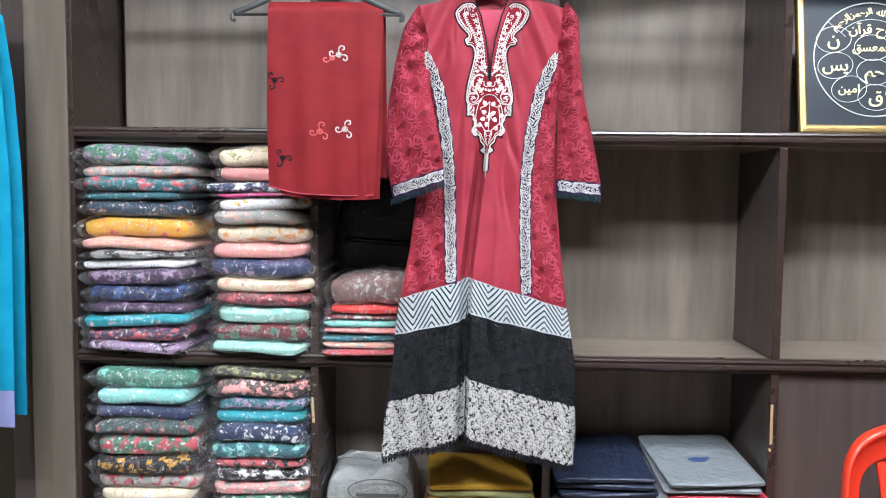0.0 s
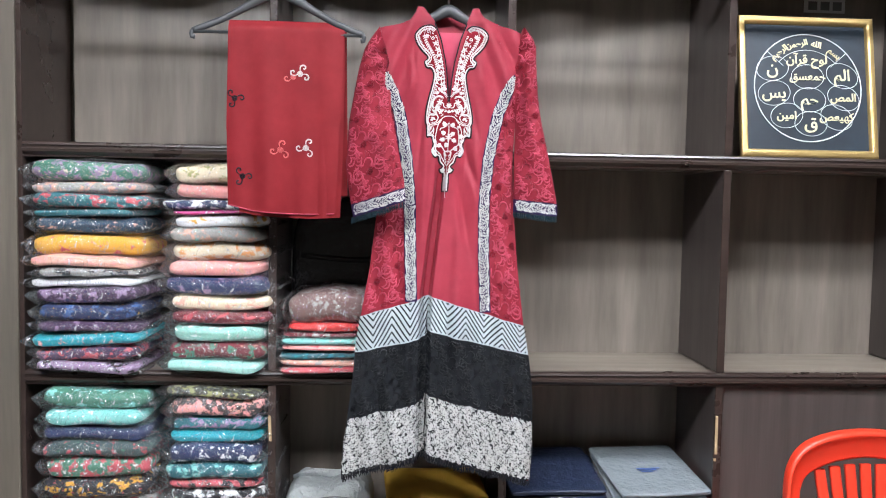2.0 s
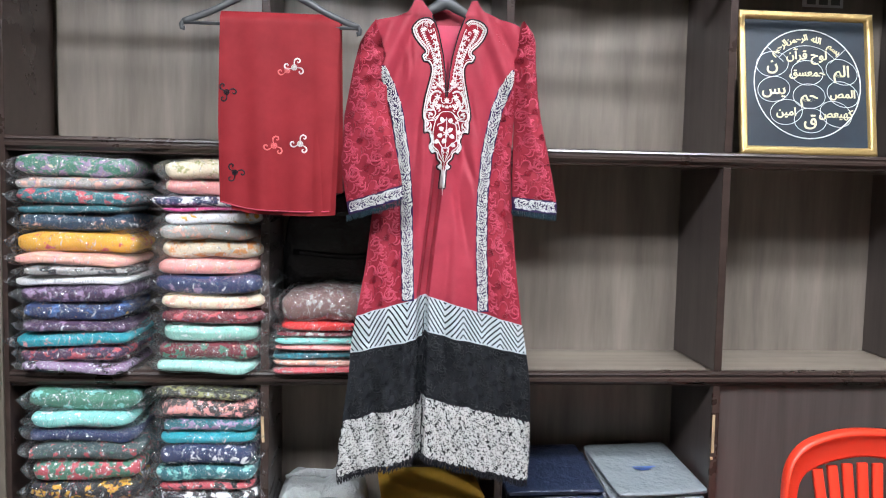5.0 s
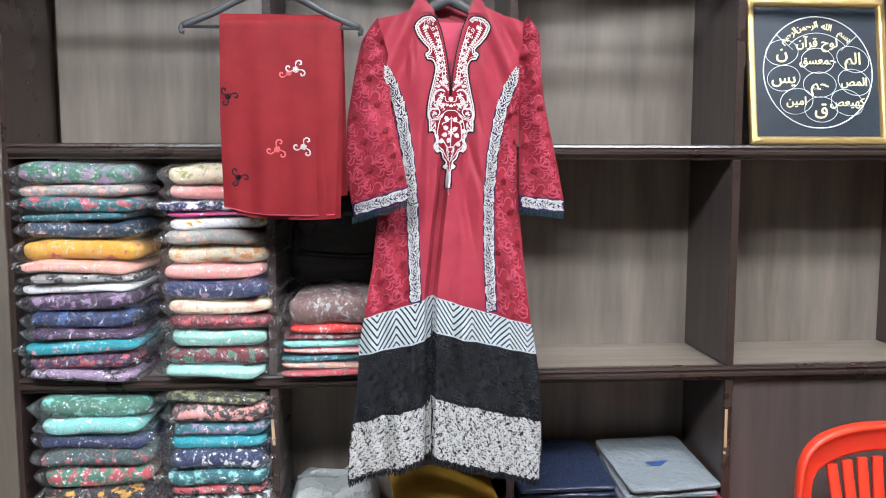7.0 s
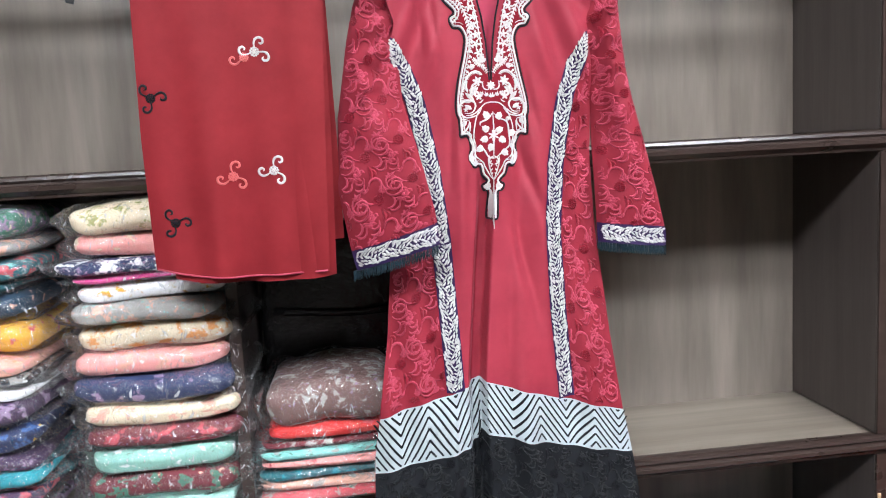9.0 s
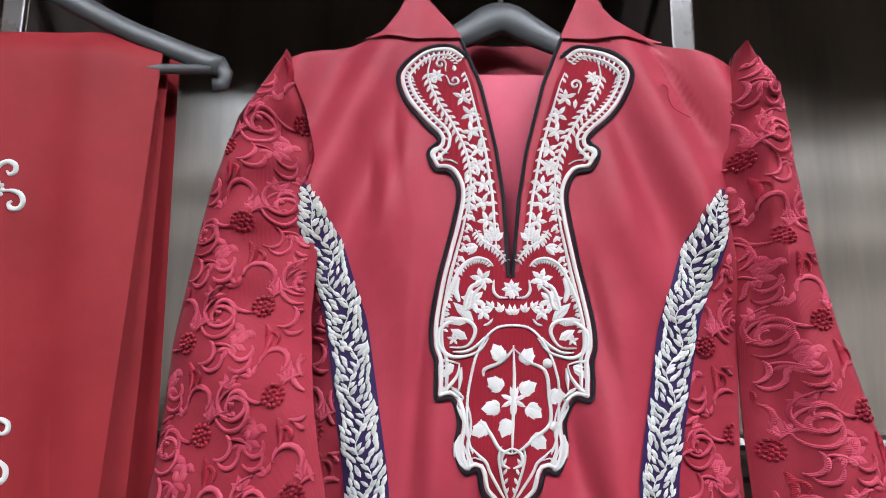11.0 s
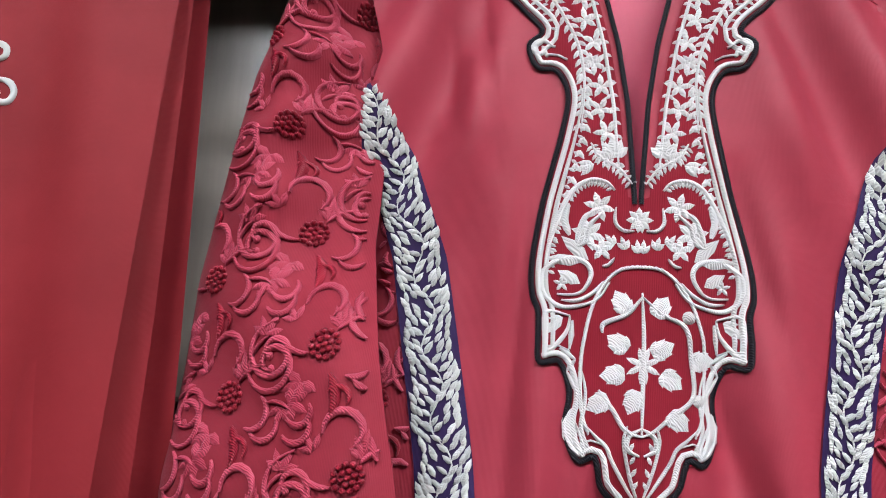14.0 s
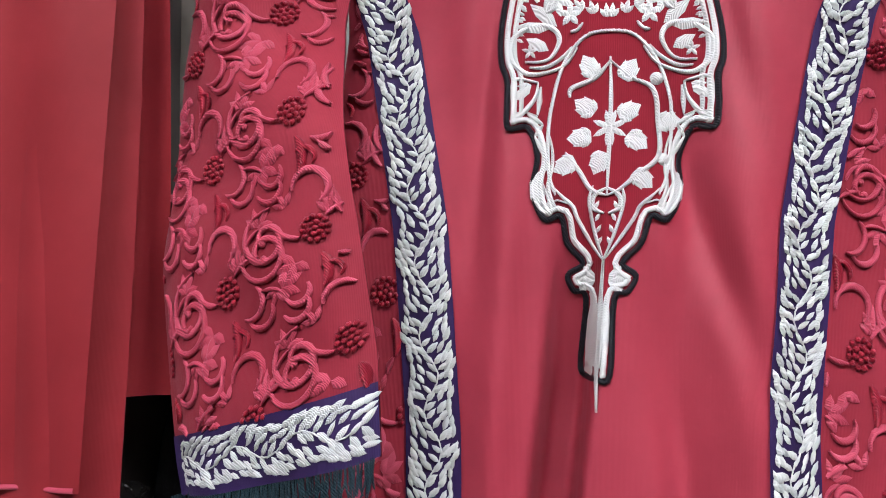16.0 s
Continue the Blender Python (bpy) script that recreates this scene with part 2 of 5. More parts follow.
def band_r(z):
    return tab(z, [1.07, 1.214, 1.333, 1.438, 1.543, 1.60, 1.64], [0.127, 0.122, 0.122, 0.131, 0.153, 0.175, 0.192])


def patch(name, f, lo, hi, s0, s1, nu, ns, material, parent, label="", z_of=None, lift=0.0, close=False):
    """A sheet on surface f between x = lo(s) and x = hi(s), for seam heights s0 to s1."""
    vs, fs = [], []
    for j in range(ns + 1):
        s = s0 + (s1 - s0) * j / ns
        a, b = lo(s), hi(s)
        for i in range(nu + 1):
            x = a + (b - a) * i / nu
            p = f(x, z_of(x, s) if z_of else s)
            vs.append(p + Vector((0, -lift, 0)))
    for j in range(ns):
        for i in range(nu):
            k = j * (nu + 1) + i
            fs.append((k, k + 1, k + nu + 2, k + nu + 1))
    return mesh_ob(name, vs, fs, material, parent, label, True)



RED = cloth("crimson_silk", (0.24, 0.023, 0.039), (0.3, 0.031, 0.05), 1100, 0.5, 0.08, 0.15)
RED_EMB = cloth("crimson_net", (0.195, 0.014, 0.026), (0.245, 0.019, 0.034), 900, 0.7, 0.3)
LINING = cloth("pink_satin", (0.4, 0.05, 0.09), None, 1200, 0.35, 0.2, 0.1)
PURPLE = cloth("purple_ribbon", (0.022, 0.010, 0.05), None, 1000, 0.6)
VELVET = cloth("dark_red_velvet", (0.16, 0.006, 0.014), (0.2, 0.008, 0.018), 700, 0.85, 0.5)
BLACK = cloth("black_net", (0.008, 0.009, 0.011), (0.016, 0.017, 0.02), 800, 0.8)
WHITE_CLOTH = cloth("ice_white_cloth", (0.36, 0.40, 0.42), None, 900, 0.7)


def thread(name, color, color2, rough=0.4):
    """Embroidery floss: each stitch island a little different, with a fine twist."""
    m = mat(name, color, rough)
    g = m.node_tree.nodes.new("ShaderNodeNewGeometry")
    join(m, ramp(m, g.outputs["Random Per Island"], [(0.0, color), (1.0, color2)]), bsdf(m).inputs["Base Color"])
    bsdf(m).inputs["Specular IOR Level"].default_value = 0.12 if color[0] < 0.01 else 0.28
    w = m.node_tree.nodes.new("ShaderNodeTexWave")
    w.wave_type, w.bands_direction = "BANDS", "DIAGONAL"
    w.inputs["Scale"].default_value, w.inputs["Distortion"].default_value = 420, 3.0
    join(m, coords(m), w.inputs["Vector"])
    bump(m, w.outputs["Fac"], 0.75, 0.0005)
    return m


T_WHITE = thread("white_floss", (0.5, 0.49, 0.475), (0.62, 0.61, 0.595))
T_SILVER = thread("ivory_floss", (0.4, 0.41, 0.395), (0.6, 0.6, 0.575))
T_RED = thread("rose_floss", (0.34, 0.034, 0.062), (0.46, 0.062, 0.105), 0.45)
T_DEEP = thread("deep_red_floss", (0.2, 0.008, 0.02), (0.31, 0.018, 0.036), 0.36)
T_BLACK = thread("black_floss", (0.006, 0.006, 0.008), (0.014, 0.014, 0.018))
T_SHINE = thread("black_gloss_floss", (0.011, 0.012, 0.014), (0.024, 0.026, 0.028), 0.3)
T_TEAL = thread("teal_black_fringe", (0.006, 0.016, 0.022), (0.016, 0.035, 0.045), 0.45)


class Stitch:
    """Raised embroidery laid on a surface f(x, z)."""

    def __init__(self, f, lift=0.0):
        self.f, self.lift, self.v, self.q, self.gain = f, lift, [], [], 1.0

    def at(self, x, z, h):
        p = self.f(x, z)
        self.v.append((p.x, p.y - self.lift - h, p.z))
        return len(self.v) - 1

    def stroke(self, pts, w, h=0.0012, taper=True):
        n = len(pts)
        prev = None
        for i, (x, z) in enumerate(pts):
            a, b = pts[max(0, i - 1)], pts[min(n - 1, i + 1)]
            dx, dz = b[0] - a[0], b[1] - a[1]
            d = math.hypot(dx, dz) or 1
            nx, nz = -dz / d, dx / d
            t = i / (n - 1)
            k = self.gain * w * (min(1, 0.35 + 2.4 * t, 0.35 + 2.4 * (1 - t)) if taper else 1)
            row = [self.at(x + nx * k * o, z + nz * k * o, h * g) for o, g in ((-1, 0), (-0.62, 0.8), (0, 1), (0.62, 0.8), (1, 0))]
            if prev:
                self.q += [(prev[j], prev[j + 1], row[j + 1], row[j]) for j in range(4)]
            prev = row

    def leaf(self, x, z, ang, L, W, h=0.0014):
        ca, sa = math.cos(ang), math.sin(ang)
        W *= self.gain

        def p(u, v, hh):
            return self.at(x + ca * u - sa * v, z + sa * u + ca * v, hh)
        b, t = p(0, 0, 0.0), p(L, 0, 0.0)
        l1, l2 = p(L * 0.3, W * 0.45, 0), p(L * 0.65, W * 0.42, 0)
        r1, r2 = p(L * 0.3, -W * 0.45, 0), p(L * 0.65, -W * 0.42, 0)
        c1, c2 = p(L * 0.32, 0, h), p(L * 0.68, 0, h * 0.85)
        self.q += [(b, c1, l1), (l1, c1, c2, l2), (l2, c2, t), (b, r1, c1), (r1, r2, c2, c1), (r2, t, c2)]

    def dot(self, x, z, r, h=0.0012, n=8):
        ring = [self.at(x + r * math.cos(2 * math.pi * k / n), z + r * math.sin(2 * math.pi * k / n), 0) for k in range(n)]
        mid = [self.at(x + 0.6 * r * math.cos(2 * math.pi * k / n), z + 0.6 * r * math.sin(2 * math.pi * k / n), h * 0.8) for k in range(n)]
        c = self.at(x, z, h)
        for k in range(n):
            j = (k + 1) % n
            self.q += [(ring[k], ring[j], mid[j], mid[k]), (mid[k], mid[j], c)]

    def spiral(self, x, z, r, ang, hand, w, h=0.0013, turns=1.35, tail=1.0, n=22):
        pts = []
        for k in range(n):
            t = k / (n - 1)
            rr = r * (0.16 + 0.84 * t ** 0.85)
            a = ang + hand * 2 * math.pi * turns * (t - 1)
            pts.append((x + rr * math.cos(a), z + rr * math.sin(a)))
        ex, ez = pts[-1]
        tx, tz = math.cos(ang + hand * math.pi / 2), math.sin(ang + hand * math.pi / 2)
        for k in (0.35, 0.7, 1.0):
            pts.append((ex + tx * r * tail * k + math.cos(ang) * r * 0.35 * k * k, ez + tz * r * tail * k + math.sin(ang) * r * 0.35 * k * k))
        self.stroke(pts, w, h)

    def rosette(self, x, z, r, w):
        for ring, n in ((0.0, 1), (0.42, 6), (0.85, 11)):
            for k in range(n):
                a = 2 * math.pi * k / n + ring
                self.dot(x + r * ring * math.cos(a), z + r * ring * math.sin(a), w, 0.0018, 6)

    def sprig(self, x, z, ang, L):
        for da, k in ((0, 1), (0.75, 0.85), (-0.75, 0.85), (1.5, 0.55), (-1.5, 0.55)):
            self.leaf(x, z, ang + da, L * k, L * 0.36)
        self.stroke([(x - math.cos(ang + 0.2 * k) * L * 0.3 * k, z - math.sin(ang + 0.2 * k) * L * 0.3 * k) for k in range(4)], L * 0.07)

    def make(self, name, material, parent, label=""):
        return tagged(mesh_ob(name, self.v, self.q, material, parent, label, True), kind="stuff")


def scrolls(name, f, lo, hi, z0, z1, unit, mats, parent, rng, lift=0.0, fat=1.0, z_of=None, label=""):
    """All-over scrolling flowers between two edges, one repeat unit high by 0.87 wide."""
    g = (lambda x, z: f(x, z_of(x, z))) if z_of else f
    A, B = Stitch(g, lift), Stitch(g, lift)
    k = unit / 6.7

    def inside(x, z):
        return z0 < z < z1 and lo(z) < x < hi(z)

    def run(st, pts, w, h):
        cur = []
        for p in pts:
            if inside(*p):
                cur.append(p)
            else:
                if len(cur) > 2:
                    st.stroke(cur, w, h)
                cur = []
        if len(cur) > 2:
            st.stroke(cur, w, h)

    def spiral(ox, oz, r, ang, hand, turns, w, tail):
        pts = []
        for q in range(26):
            t = q / 25
            rr = r * (0.1 + 0.9 * t ** 0.8)
            a = ang + hand * 2 * math.pi * turns * (t - 1)
            pts.append((ox + rr * math.cos(a), oz + rr * math.sin(a)))
        tx, tz = math.cos(ang + hand * 1.57), math.sin(ang + hand * 1.57)
        ex, ez = pts[-1]
        for q in (0.3, 0.65, 1.0):
            pts.append((ex + tx * tail * q - math.cos(ang) * tail * 0.25 * q * q, ez + tz * tail * q - math.sin(ang) * tail * 0.25 * q * q))
        run(A, pts, w, h0)
        if inside(*pts[1]):
            A.dot(*pts[1], w * 1.25, h0 * 1.15)

    def arc(ox, oz, r, a0, a1, w, st):
        run(st, [(ox + r * math.cos(a0 + (a1 - a0) * q / 9), oz + r * math.sin(a0 + (a1 - a0) * q / 9)) for q in range(10)], w, h0)

    def plume(ox, oz, leaves, wide_by, st):
        if inside(ox, oz):
            for a, L in leaves:
                if inside(ox + L * k * math.cos(a), oz + L * k * math.sin(a)):
                    st.leaf(ox, oz, a, L * k, wide_by * k * fat, h0)

    def curl(ox, oz, ang, L):
        return [(ox + math.cos(ang - 0.5 * q / 9) * L * q / 9, oz + math.sin(ang - 0.5 * q / 9) * L * q / 9) for q in range(10)]

    w = 0.165 * k * fat
    h0 = min(0.0024, 0.27 * k)
    for j in range(-30, 40):
        for i in range(-26, 27):
            mz = z0 + (6.9 * j + 2.9 * i) * k
            mx = (lo(z0) + hi(z0)) / 2 + (5.8 * i - 2.05 * j) * k
            zq = max(z0, min(z1, mz))
            if not (z0 - 5 * k < mz < z1 + 5 * k and lo(zq) - 5 * k < mx < hi(zq) + 5 * k):
                continue
            jx, jz = rng.uniform(-0.12, 0.12) * k, rng.uniform(-0.12, 0.12) * k
            X, Z = mx + jx, mz + jz

            def at(a, b):
                return X + a * k, Z + b * k
            for ring, n in ((0.0, 1), (0.36, 6), (0.74, 12)):
                for q in range(n):
                    a = 2 * math.pi * q / n + ring
                    p = at(ring * math.cos(a), ring * math.sin(a))
                    if inside(*p):
                        B.dot(*p, 0.16 * k * fat, h0 * 1.25, 6)
            spiral(*at(2.75, 1.75), 1.6 * k, 3.7, -1, 1.2, w, 1.3 * k)
            spiral(*at(-3.0, -0.45), 1.6 * k, 2.3, -1, 1.3, w, 1.3 * k)
            arc(*at(-0.45, 2.45), 1.05 * k, -0.9, 3.3, w * 1.1, A)
            plume(*at(0.75, 1.0), ((1.0, 1.35), (1.5, 1.6), (2.0, 1.35), (2.5, 1.0)), 0.4, A)
            plume(*at(4.0, -0.25), ((0.5, 1.45), (-0.35, 1.3), (-1.15, 1.05), (1.4, 1.05)), 0.52, A)
            plume(*at(-1.0, -2.0), ((2.7, 1.3), (3.5, 1.45), (-0.5, 1.0), (4.4, 1.25)), 0.5, A)
            run(B, curl(*at(0.5, -1.55), -0.95, 2.1 * k), 0.24 * k * fat, h0)
            arc(*at(1.75, -0.75), 0.95 * k, -2.0, 1.0, w * 0.95, A)
            arc(*at(2.55, -1.35), 0.9 * k, -2.6, 0.4, w * 0.95, A)
            arc(*at(1.05, -2.75), 0.6 * k, -0.6, 2.6, w * 0.8, B)
            run(A, curl(*at(0.6, 0.8), 0.95, 2.0 * k), w * 0.8, h0)
            run(A, curl(*at(-0.8, -0.5), 3.3, 1.5 * k), w * 0.8, h0)
            run(A, curl(*at(2.6, -0.3), 0.35, 1.5 * k), w * 0.6, h0)
            run(A, curl(*at(1.5, 2.3), 1.3, 1.3 * k), w * 0.6, h0)
            plume(*at(-1.9, 1.35), ((2.2, 1.1), (1.3, 1.0), (3.0, 0.9)), 0.34, A)
            plume(*at(-2.1, -3.3), ((3.6, 1.0), (4.4, 1.1), (5.2, 0.9)), 0.34, A)
            arc(*at(-3.1, 2.55), 0.85 * k, -2.6, 0.5, w, A)
            arc(*at(-3.0, 3.35), 0.75 * k, -2.7, 0.6, w, A)
            plume(*at(2.1, 3.35), ((1.0, 1.4), (0.25, 1.15), (1.9, 1.2), (2.6, 1.0)), 0.4, A)
    A.make(name, mats[0], parent, label)
    B.make(name, mats[1], parent, label)


def leafy(name, curve, half, length, f, parent, rng, lift, size=0.0088, label=""):
    """Dense sprays of plump pale leaves along curve(t) = (x, z, dx, dz), t in metres."""
    A = Stitch(f, lift)
    n = int(length / 0.0049)
    stem = []
    for k in range(n):
        t = (k + 0.5) * length / n
        x, z, dx, dz = curve(t)
        nx, nz = -dz, dx
        hw = half(t)
        wav = 0.34 * math.sin(2 * math.pi * t / 0.038)
        sx, sz = x + nx * hw * wav, z + nz * hw * wav
        stem.append((sx, sz))
        base = math.atan2(dz, dx)
        for side in (-1, 1):
            room = hw * (1 - side * wav)
            if room < 0.0022:
                continue
            for at_share, spread in ((0.0, 0.85), (0.4, 0.6), (0.72, 0.3)):
                ox = room * at_share
                L = min(size * rng.uniform(0.72, 1.0), (room - ox) / math.sin(spread + 0.12) + 0.0022)
                if L < 0.0026:
                    continue
                a = base + side * (spread + rng.uniform(-0.22, 0.22))
                up = rng.uniform(-0.001, 0.0022)
                A.leaf(sx + nx * ox * side + dx * up, sz + nz * ox * side + dz * up, a, L, max(0.0027, L * rng.uniform(0.36, 0.46)), 0.0020)
    A.stroke(stem, 0.0004, 0.0010, False)
    return A.make(name, T_SILVER, parent, label)


RNG = random.Random(5)
dress = thing("dress", "crimson embroidered tunic dress with black and white hem bands", "dress")
TOP = 1.118


def v_l(z):
    return tab(z, [1.574, 1.627, 1.663, 1.716, 1.757, 1.79], [0.0345, 0.032, 0.0275, 0.016, 0.000, -0.026])


def v_r(z):
    return tab(z, [1.574, 1.627, 1.663, 1.716, 1.757, 1.79], [0.0355, 0.0405, 0.0465, 0.060, 0.076, 0.090])


def sh_l(z):
    return tab(z, [1.635, 1.66, 1.70, 1.738, 1.749, 1.758, 1.775, 1.79], [-0.110, -0.105, -0.115, -0.131, -0.09, -0.054, -0.043, -0.037])


def sh_r(z):
    return tab(z, [1.635, 1.66, 1.70, 1.734, 1.751, 1.766, 1.778, 1.79], [0.196, 0.196, 0.2, 0.210, 0.16, 0.114, 0.105, 0.1])


patch("front_panel", body, band_l, band_r, TOP - 0.02, 1.574, 80, 110, RED, dress, "plain crimson silk front panel", rise)
for lo, hi in ((band_l, v_l), (v_r, band_r)):
    patch("front_panel", body, lo, hi, 1.574, 1.64, 30, 20, RED, dress)
for lo, hi in ((sh_l, v_l), (v_r, sh_r)):
    patch("yoke", body, lo, hi, 1.635, 1.757, 36, 40, RED, dress)
patch("collar", body, lambda s: sh_l(s) - 0.003, v_l, 1.754, 1.79, 12, 10, RED, dress, "stand collar", None, 0.003)
patch("collar", body, v_r, lambda s: sh_r(s) + 0.003, 1.754, 1.79, 12, 10, RED, dress, "stand collar", None, 0.003)


def behind(x, z):
    c, w = (xl(z) + xr(z)) / 2, (xr(z) - xl(z)) / 2
    u = min(1, abs((x - c) / w))
    y = tab(z, [0.66, 0.88, 1.06, 1.3, 1.5, 1.72, 1.79], [1.638, 1.642, 1.655, 1.686, 1.698, 1.708, 1.716])
    return Vector((x, y + 0.034 + 0.03 * (1 - u ** 2), z))


patch("back_panel", behind, xl, xr, 0.74, 1.66, 30, 60, RED, dress, "crimson back of the dress", rise)
patch("back_yoke", behind, sh_l, sh_r, 1.63, 1.782, 24, 24, RED, dress)
patch("back_lining", lambda x, z: behind(x, z) + Vector((0, -0.034, 0)), lambda s: -0.02, lambda s: 0.09, 1.56, 1.738, 20, 20, LINING, dress, "pink satin lining")
patch("side_panel", body, xl, band_l, TOP - 0.02, 1.64, 16, 90, RED_EMB, dress, "crimson net side panel with raised scrolls", rise)
patch("side_panel", body, band_r, xr, TOP - 0.02, 1.64, 16, 90, RED_EMB, dress, "crimson net side panel with raised scrolls", rise)
scrolls("scroll_embroidery", body, lambda z: xl(z) + 0.004, lambda z: band_l(z) - 0.0152, 1.122, 1.62, 0.057, (T_RED, T_DEEP), dress, RNG, 0.0005, 1.2, rise)
scrolls("scroll_embroidery", body, lambda z: band_r(z) + 0.0152, lambda z: xr(z) - 0.004, 1.122, 1.62, 0.057, (T_RED, T_DEEP), dress, RNG, 0.0005, 1.2, rise)

# seam ribbons with pale leaves
for fn in (band_l, band_r):
    def hw(z):
        return tab(z, [1.09, 1.5, 1.6, 1.638], [0.0140, 0.0152, 0.0145, 0.001])
    low = 1.103 if fn is band_l else 1.078
    patch("seam_ribbon", body, lambda z: fn(z) - hw(z), lambda z: fn(z) + hw(z), low, 1.638, 8, 90, PURPLE, dress, "purple ribbon", None, 0.0016)

    def curve(t):
        z = low + t
        dx = (fn(z + 0.01) - fn(z - 0.01)) / 0.02
        k = math.hypot(dx, 1)
        return fn(z), z, dx / k, 1 / k
    leafy("leaf_embroidery", curve, lambda t: hw(low + t) * 0.9, 1.633 - low, body, dress, RNG, 0.0024, 0.0092, "ivory leaf embroidery")

# hem bands
def seam(x, s):
    return body(x, rise(x, s))


patch("zigzag_band", body, xl, xr, 1.035, TOP - 0.002, 140, 16, WHITE_CLOTH, dress, "white band with black chevron stripes", rise, 0.0014)
zig = Stitch(seam, 0.0016)
COLW = 0.043
for side in (-1, 1):
    edge = (xl(1.03) if side < 0 else xr(1.03)) - pleat(1.07)
    for i in range(int(abs(edge) / COLW) + 1):
        for j in range(-6, 14):
            pts = []
            for q in range(17):
                d = COLW * q / 16
                off = d if i % 2 else COLW - d
                s = 1.035 + j * 0.0150 + off * 1.4
                x = pleat(1.07) + side * (i * COLW + d)
                if 1.0365 < s < TOP - 0.0035 and xl(1.03) + 0.002 < x < xr(1.05) - 0.002:
                    pts.append((x, s))
            if len(pts) > 1:
                zig.stroke(pts, 0.0015, 0.0006, False)
zig.make("chevron_stripes", T_BLACK, dress, "black chevron stripes")
patch("black_band", body, xl, xr, 0.888, 1.035, 140, 20, BLACK, dress, "black net band with tonal scrolls", rise, 0.0018)
scrolls("tonal_embroidery", seam, lambda s: xl(s) + 0.004, lambda s: xr(s) - 0.004, 0.892, 1.031, 0.05, (T_SHINE, T_BLACK), dress, RNG, 0.002, 0.9)
patch("paisley_band", body, xl, xr, 0.748, 0.888, 140, 20, BLACK, dress, "black net band covered in white paisley embroidery", rise, 0.002)
scrolls("paisley_embroidery", seam, lambda s: xl(s) + 0.001, lambda s: xr(s) - 0.001, 0.750, 0.887, 0.030, (T_WHITE, T_SILVER), dress, RNG, 0.0026, 1.15)
fill = Stitch(seam, 0.0022)
for k in range(4200):
    s = RNG.uniform(0.7505, 0.8855)
    x = RNG.uniform(xl(s) + 0.003, xr(s) - 0.003)
    a0 = RNG.uniform(0, 6.28)
    if k % 5 < 3:
        r = RNG.uniform(0.0018, 0.0045)
        fill.stroke([(x + r * math.cos(a0 + 0.7 * q), min(0.8865, max(0.7495, s + r * math.sin(a0 + 0.7 * q)))) for q in range(5)], 0.00075, 0.0008)
    else:
        fill.leaf(x, s, a0, RNG.uniform(0.003, 0.0055), 0.0021, 0.0009)
fill.make("filling_stitches", T_WHITE, dress)
hem = Stitch(seam, 0.0015)
for k in range(420):
    x = xl(0.75) + (xr(0.75) - xl(0.75)) * (k + RNG.random()) / 420
    L = RNG.uniform(0.013, 0.02)
    hem.stroke([(x, 0.75), (x + RNG.uniform(-1, 1) * 0.002, 0.75 - L * 0.5), (x + RNG.uniform(-1, 1) * 0.004, 0.75 - L)], 0.0011, 0.0006)
hem.make("hem_fringe", T_BLACK, dress, "black thread fringe")


